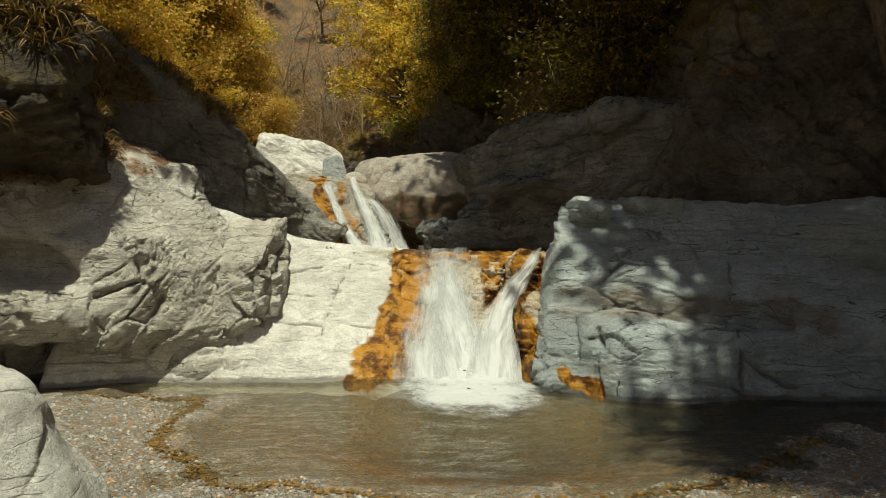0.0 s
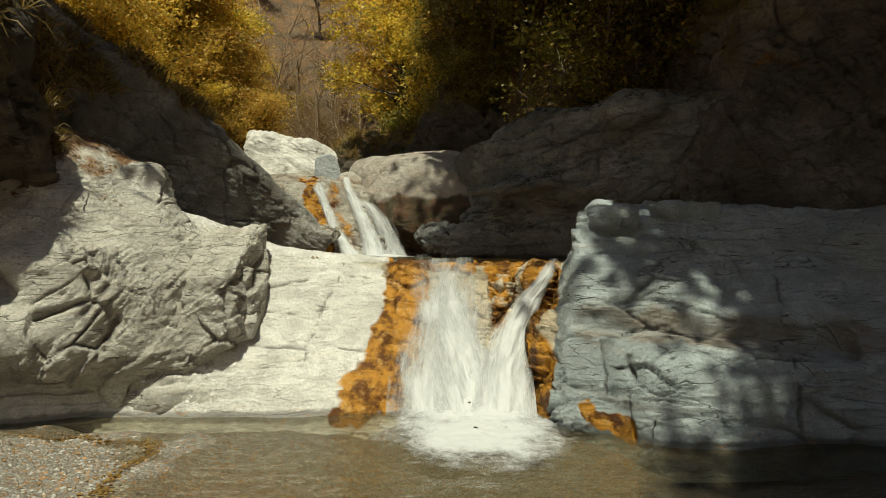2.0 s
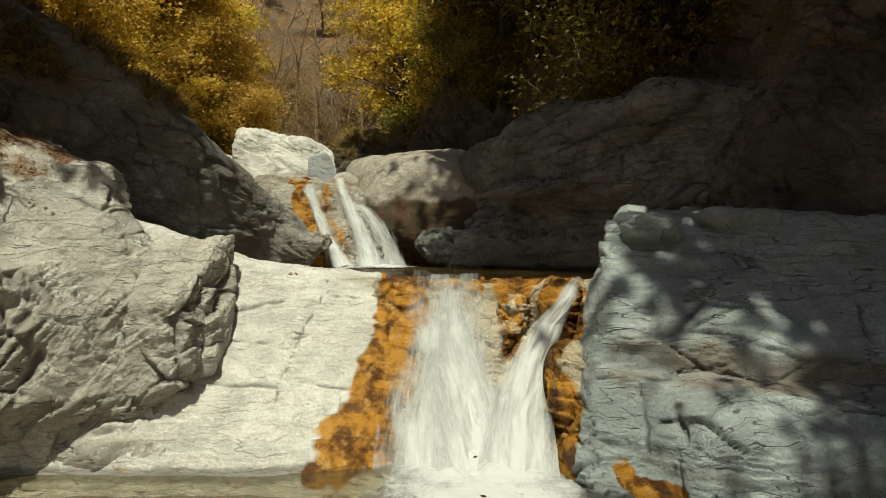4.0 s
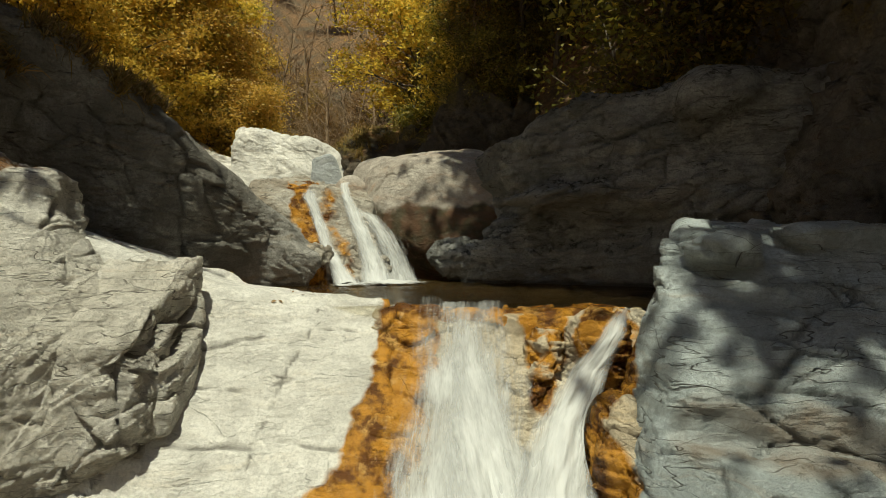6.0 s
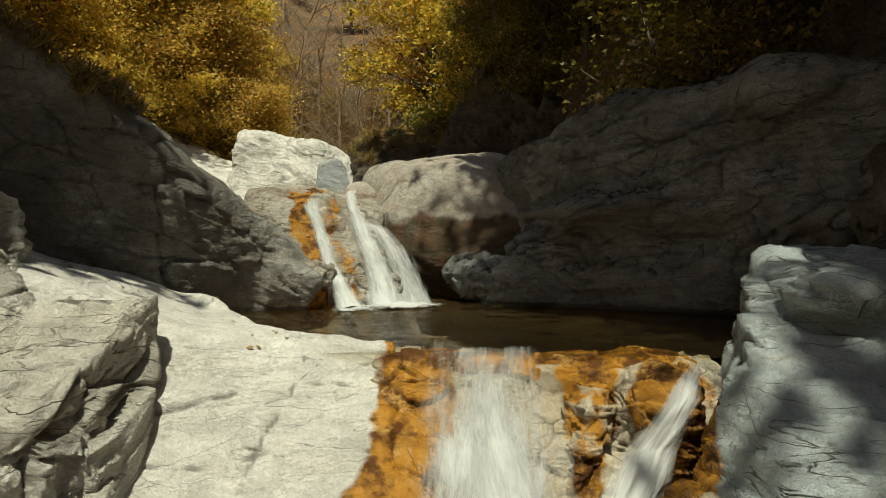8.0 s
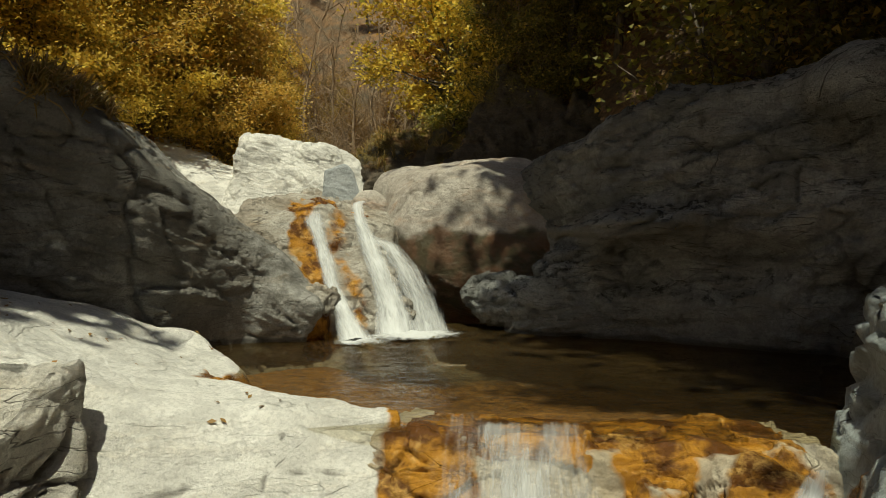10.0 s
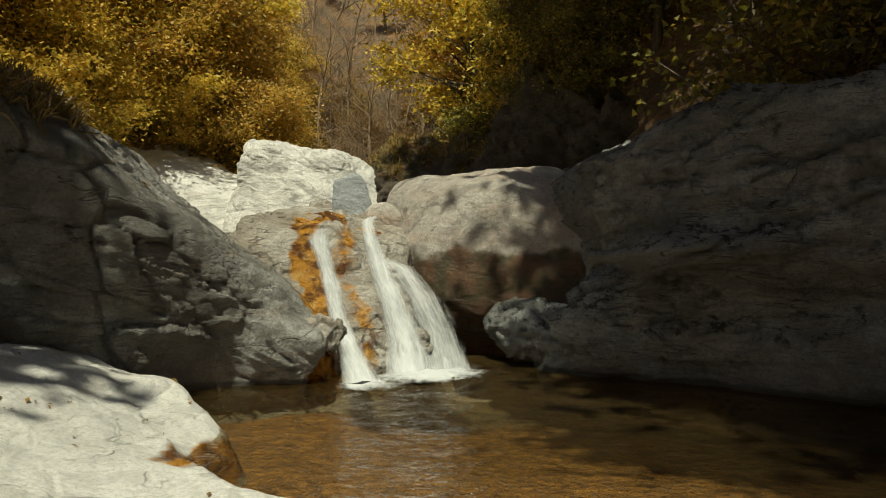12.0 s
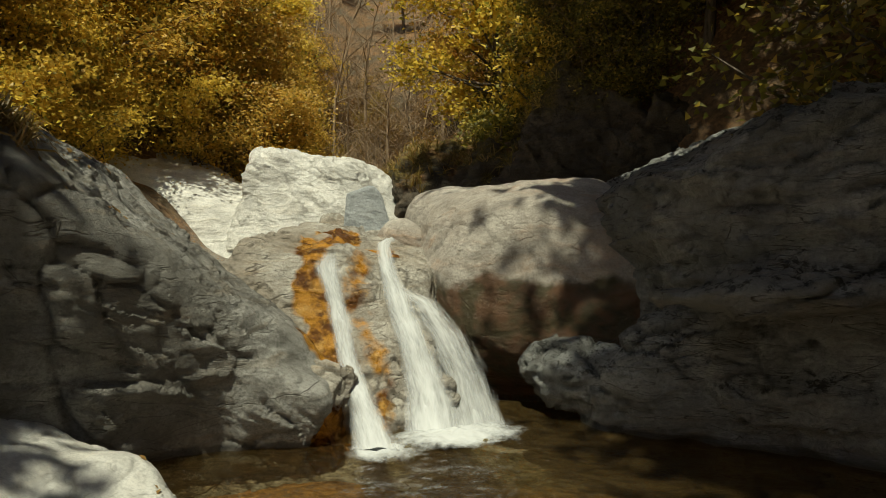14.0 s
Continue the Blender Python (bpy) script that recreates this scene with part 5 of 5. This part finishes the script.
plant(twiggy, scatter(65, 24, 0.0, 11, 26.5, 38, 1.4, right_bank), 66, "bare brush on the shaded bank")
plant(bare, scatter(5, 22, -17, -3, 40, 66, 2.0, lambda x, y: abs(x - mid_x(y)) < 5.5), 15, "bare trees at the valley head")
plant(gold[1:] + olive[:1], scatter(6, 28, -60, 34, 62, 110, 6.0), 16, "trees on the far slope")
plant(olive[1:] + shrub[:1], scatter(31, 26, 5.0, 15, 20.5, 28, 1.4), 32, "trees on the shaded bank")
plant(olive, scatter(21, 26, 1.8, 13, 27.2, 35, 1.4, right_bank), 22, "trees on the shaded bank")
plant([shrub[0], shrub[0], shrub[0], shrub[1]], scatter(7, 70, -3, 16, 28, 40, 0.9, lambda x, y: x > mid_x(y) + half_w(y) + 0.6 and y > 28.5), 17, "shrubs on the shaded bank")
plant(olive[1:] + shrub[:1], scatter(51, 14, 3.0, 7.2, 25.2, 29.5, 0.8), 52, "trees on the shaded bank")
plant(gold, scatter(9, 9, -24, -12.5, 27, 33, 2.6), 19, "trees on the sunlit bank")
plant(shrub[2:], scatter(43, 26, -16, -5, 40, 58, 1.5, lambda x, y: abs(x - mid_x(y)) < 5.0), 44, "shrubs at the valley head")
plant(gold[:1] + shrub[1:2], scatter(41, 24, -18.0, -11.6, 22.5, 30, 1.2, lambda x, y: x < mid_x(y) - half_w(y) - 0.6), 42, "shrubs on the sunlit bank")
plant(bush[:2], scatter(71, 46, -24, -8.5, 27, 42, 1.5, lambda x, y: x < mid_x(y) - half_w(y) - 0.8), 72, "bushes on the sunlit bank")
plant(bush[2:] + bush[:1] + bush[2:], scatter(73, 26, 0.5, 10, 27, 36, 1.5, lambda x, y: x > mid_x(y) + half_w(y) + 1.0), 74, "bushes on the shaded bank")
plant(bush[:2], scatter(75, 16, -16, -10.8, 20.5, 25.5, 1.4, lambda x, y: x < mid_x(y) - half_w(y) - 1.0), 76, "bushes on the sunlit bank")
plant(shrub[1:], scatter(8, 30, -20, -10, 27, 37, 1.0, lambda x, y: x < mid_x(y) - half_w(y) - 2.0), 18, "shrubs on the sunlit bank")

# added, mostly unseen trees on both banks; crowns over the water cast shade
def overhanging(seed, base, crown, radius, density, mat, label):
    """An added shade tree with its own bent trunk, limbs and a wide crown."""
    rng = np.random.default_rng(seed)
    a, b = np.array(at_ground(*base)), np.array(crown, float)
    t = np.linspace(0, 1, 11)[:, None]
    bend = a + (b - a) * np.concatenate([t ** 1.3, t ** 1.3, 1 - (1 - t) ** 1.5], 1) + np.cumsum(rng.normal(0, 0.10, (11, 3)), 0) * np.minimum(t * 3, 1)
    v, f = tube(bend, np.linspace(0.24, 0.07, 11), 8)
    vs, fs, n, tips = [v], [f], len(v), []
    for _ in range(int(16 * density + 6)):
        start = bend[rng.integers(6, 11)]
        goal = b + rng.normal(0, 0.55, 3) * np.array((radius, radius, radius * 0.6))
        mid = (start + goal) / 2 + rng.normal(0, 0.25, 3)
        pts = np.array([start, (start + mid) / 2, mid, (mid + goal) / 2, goal])
        v, f = tube(pts, np.linspace(0.06, 0.012, 5), 4)
        vs.append(v)
        fs.append(f + n)
        n += len(v)
        for k in (2, 3, 4):
            for _ in range(4):
                tips.append(pts[k] + rng.normal(0, 0.45, 3))
    ob = tagged(new("tree"), label, "tree", group="trees leaning over the river")
    part("trunk", mesh_from("trunk", np.concatenate(vs), np.concatenate(fs), BARK), ob)
    lv, lf = leaves_at(rng, np.array(tips), 18, 0.5, 0.36)
    part("crown", mesh_from("crown", lv, lf, mat, smooth=False), ob)
    return ob


# crowns set where they block sun and sky from the rocks below
SHADE_TREES = [((9.5, 5.0), (0.55, 8.6, 14.5), 1.2, 0.03), ((10.0, 3.5), (1.9, 5.5, 14.5), 1.5, 0.8), ((10.5, 5.5), (3.9, 6.7, 14.5), 2.4, 0.5), ((10.0, 12.5), (-0.6, 14.3, 15.7), 2.3, 1.4), ((11.0, 9.0), (3.2, 10.0, 16.0), 2.4, 1.4),
         ((9.0, 1.0), (0.6, 2.5, 14.2), 2.0, 0.6), ((10.0, -1.5), (2.6, 0.5, 14.2), 2.4, 0.8), ((10.5, 10.0), (0.2, 11.3, 15.0), 1.8, 0.6), ((12.0, 14.0), (3.0, 14.0, 17.5), 2.6, 1.4),
         ((12.0, 17.5), (2.5, 18.5, 18.5), 2.6, 1.4), ((13.5, 22.0), (7.0, 22.7, 21.0), 2.8, 1.4),
         ((13.5, 18.0), (6.5, 17.5, 20.0), 2.8, 1.4), ((14.0, 27.0), (7.5, 27.0, 22.0), 2.8, 1.4), ((13.0, 20.0), (-5.6, 22.0, 20.0), 1.9, 1.2), ((13.5, 23.5), (-4.0, 22.4, 20.5), 2.0, 1.2), ((15.0, 10.5), (4.8, 11.5, 14.5), 2.4, 1.3), ((15.5, 14.5), (6.0, 15.5, 16.5), 2.6, 1.4), ((11.0, 17.5), (-3.1, 18.4, 16.5), 1.4, 0.35), ((10.5, 15.0), (-2.0, 15.7, 15.8), 1.4, 1.1), ((14.0, 26.0), (5.0, 26.0, 22.0), 2.6, 1.4), ((12.0, 3.0), (6.5, 3.5, 14.5), 2.6, 0.7), ((14.0, 12.0), (7.0, 12.5, 18.0), 2.8, 1.4),
         ((-15.0, 14.5), (-8.2, 13.6, 14.0), 1.9, 0.2), ((-14.5, 9.0), (-7.7, 10.6, 13.5), 1.5, 0.25), ((-14.5, 5.0), (-9.8, 4.8, 12.5), 1.3, 0.1)]
for k, (base, crown, radius, density) in enumerate(SHADE_TREES):
    overhanging(200 + k, base, (crown[0] + (3.9 if base[0] > 0 else 0), crown[1] - (1.2 if base[0] > 0 else 0), crown[2]), radius, density, OLIVE, "tall evergreen tree added to shade the river and rocks")


# ---- litter, pebbles and grass ----
def flat_leaves(name, pts, nors, size, mat, label, seed, lift=0.015):
    """Fallen leaves lying on the given places."""
    rng = np.random.default_rng(seed)
    n = len(pts)
    r = rng.normal(0, 1, (n, 3))
    up = nors + rng.normal(0, 0.25, (n, 3))
    up /= np.linalg.norm(up, axis=1)[:, None]
    d = np.cross(up, r)
    d /= np.linalg.norm(d, axis=1)[:, None]
    w = np.cross(up, d)
    s = (size * (0.5 + rng.random(n)))[:, None]
    c = pts + up * lift
    v = np.stack([c - d * s, c + w * s * 0.45 + up * s * 0.15, c + d * s, c - w * s * 0.45 + up * s * 0.15], 1).reshape(-1, 3)
    me = mesh_from(name, v, np.arange(4 * n).reshape(-1, 4), mat, smooth=False)
    return tagged(new(name, me), label, "leaves", kind="stuff")


def pick(name, which, count, seed, ok):
    v, n = SURFACE[name][which]
    i = np.flatnonzero(ok(v, n))
    rng = np.random.default_rng(seed)
    i = rng.choice(i, min(count, len(i)), replace=False)
    return v[i], n[i]


def pebbles(name, X, Y, size, seed, mat, label):
    """Loose stones half sunk in the ground."""
    rng = np.random.default_rng(seed)
    base = np.array([(1, 0, 0), (0.3, 0.9, 0), (-0.8, 0.55, 0), (-0.8, -0.55, 0), (0.3, -0.9, 0), (0, 0, 0.75), (0.35, 0.3, 0.6), (-0.35, -0.2, 0.62)])
    tri = np.array([(0, 1, 6), (1, 5, 6), (1, 2, 5), (2, 7, 5), (2, 3, 7), (3, 4, 7), (4, 5, 7), (4, 0, 5), (0, 6, 5)])
    n = len(X)
    z = ground_z(X, Y)
    a = rng.random(n) * 6.283
    s = size * (0.35 + rng.random(n) ** 3 * 1.6)
    v = base[None] * (0.8 + 0.4 * rng.random((n, len(base), 3))) * s[:, None, None] * np.stack([np.ones(n), 0.6 + 0.4 * rng.random(n), 0.5 + 0.4 * rng.random(n)], 1)[:, None]
    x = v[:, :, 0] * np.cos(a)[:, None] - v[:, :, 1] * np.sin(a)[:, None] + X[:, None]
    y = v[:, :, 0] * np.sin(a)[:, None] + v[:, :, 1] * np.cos(a)[:, None] + Y[:, None]
    v = np.stack([x, y, v[:, :, 2] + z[:, None] - 0.1 * s[:, None]], 2).reshape(-1, 3)
    f = (tri[None] + (np.arange(n) * len(base))[:, None, None]).reshape(-1, 3)
    return tagged(new(name, mesh_from(name, v, f, mat, smooth=False)), label, "pebbles", kind="stuff")


def pebble_material():
    k = Mat("pebbles")
    col = k.mix(k.island, (0.16, 0.15, 0.13), (0.55, 0.53, 0.48))
    col = k.mix(k.ramp(k.island, 0.88, 0.9), col, (0.42, 0.24, 0.10))
    n, _ = k.noise(k.pos, 60, 3)
    k.link(k.mix(k.ramp(n, 0.3, 0.7, 0.4, 0), col, (0.1, 0.09, 0.08)), k.b.inputs["Base Color"])
    k.b.inputs["Roughness"].default_value = 0.8
    return k.m


PEB = pebble_material()
rng = np.random.default_rng(5)
px, py = rng.uniform(-8, 7, 40000), rng.uniform(4.6, 11.2, 40000)
d = shore(px, py)
on = (d > -0.12) & (d < 4.5) & (rng.random(40000) < np.exp(-np.abs(d - 0.15) / 0.9) * 0.9 + 0.12)
pebbles("pebbles", px[on], py[on], 0.022, 6, PEB, "loose grey and ochre pebbles on the gravel bank")
# tide line of brown leaves along the shore
lx, ly = rng.uniform(-6, 5, 90000), rng.uniform(4.6, 11.0, 90000)
d = shore(lx, ly)
on = (rng.random(90000) < 0.95 * np.exp(-((d - 0.07) / 0.055) ** 2) + 0.010 * (d > 0.1)) & (d < 2.5)
pts = np.stack([lx[on], ly[on], ground_z(lx[on], ly[on])], 1)
flat_leaves("fallen_leaves", pts, np.tile((0, 0, 1.0), (len(pts), 1)), 0.032, DRY, "wet brown leaves washed up along the shore", 8)
v, n = pick("rock_outcrop", 0, 900, 9, lambda v, n: (n[:, 2] > 0.55) & (v[:, 2] > 3.2) & (fbm(v * 1.3, 3, 91) > 0.05))
flat_leaves("fallen_leaves", v, n, 0.04, DRY, "dry brown leaves caught on the outcrop", 10)
v, n = pick("cliff_left", 0, 700, 11, lambda v, n: (n[:, 2] > 0.5) & (fbm(v * 1.1, 3, 92) > 0.25))
flat_leaves("fallen_leaves", v, n, 0.05, DRY, "dry leaves on the leaning cliff", 12)


v, n = pick("rock_slab", 0, 60, 31, lambda v, n: (n[:, 2] > 0.8) & (v[:, 2] > 2.3) & (fbm(v * 1.7, 2, 93) > 0.45))
flat_leaves("fallen_leaves", v, n, 0.035, DRY, "a few dry leaves on the white slab", 32)


def grass(name, v, n, length, mat, label, seed, blades=14):
    """Tufts of thin hanging blades."""
    rng = np.random.default_rng(seed)
    m = len(v) * blades
    base = np.repeat(v, blades, 0) + rng.normal(0, 0.04, (m, 3))
    out = np.repeat(n, blades, 0) * 0.6 + rng.normal(0, 0.5, (m, 3)) + np.array((0, 0, 0.45))
    out /= np.linalg.norm(out, axis=1)[:, None]
    side = np.cross(out, rng.normal(0, 1, (m, 3)))
    side /= np.linalg.norm(side, axis=1)[:, None] + 1e-9
    s = (length * (0.5 + rng.random(m)))[:, None]
    w = side * 0.012
    p1 = base + out * s * 0.5
    p2 = base + out * s * 0.85 - np.array((0, 0, 1.0)) * s * 0.35
    q = np.stack([base - w, base + w, p1 + w * 0.8, p1 - w * 0.8, p2], 1).reshape(-1, 3)
    k = (np.arange(m) * 5)[:, None]
    f = np.concatenate([k + np.array((0, 1, 2)), k + np.array((0, 2, 3)), k + np.array((3, 2, 4))])
    return tagged(new(name, mesh_from(name, q, f, mat, smooth=False)), label, "grass", kind="stuff")


v, n = pick("cliff_near", 0, 1300, 13, lambda v, n: (n[:, 1] < 0.3) & (v[:, 2] > 4.2) & (fbm(v * 0.8, 3, 95) > 0.0))
grass("dry_grass", v, n, 0.45, GRASS, "dry yellow grass hanging on the dark cliff", 14)
v, n = pick("cliff_left", 0, 700, 15, lambda v, n: (v[:, 2] > 5.9) & (v[:, 1] < 17.5) & (n[:, 2] > 0.0) & (fbm(v * 0.8, 3, 96) > 0.05))
grass("dry_grass", v, n, 0.4, GRASS, "dry grass tufts along the top of the leaning cliff", 16)
for k in (0, 1):
    v, n = pick("crag", k, 160, 17 + k, lambda v, n: (n[:, 2] > 0.3))
    grass("dry_grass", v, n, 0.4, GRASS, "dry grass on the crag", 19 + k)
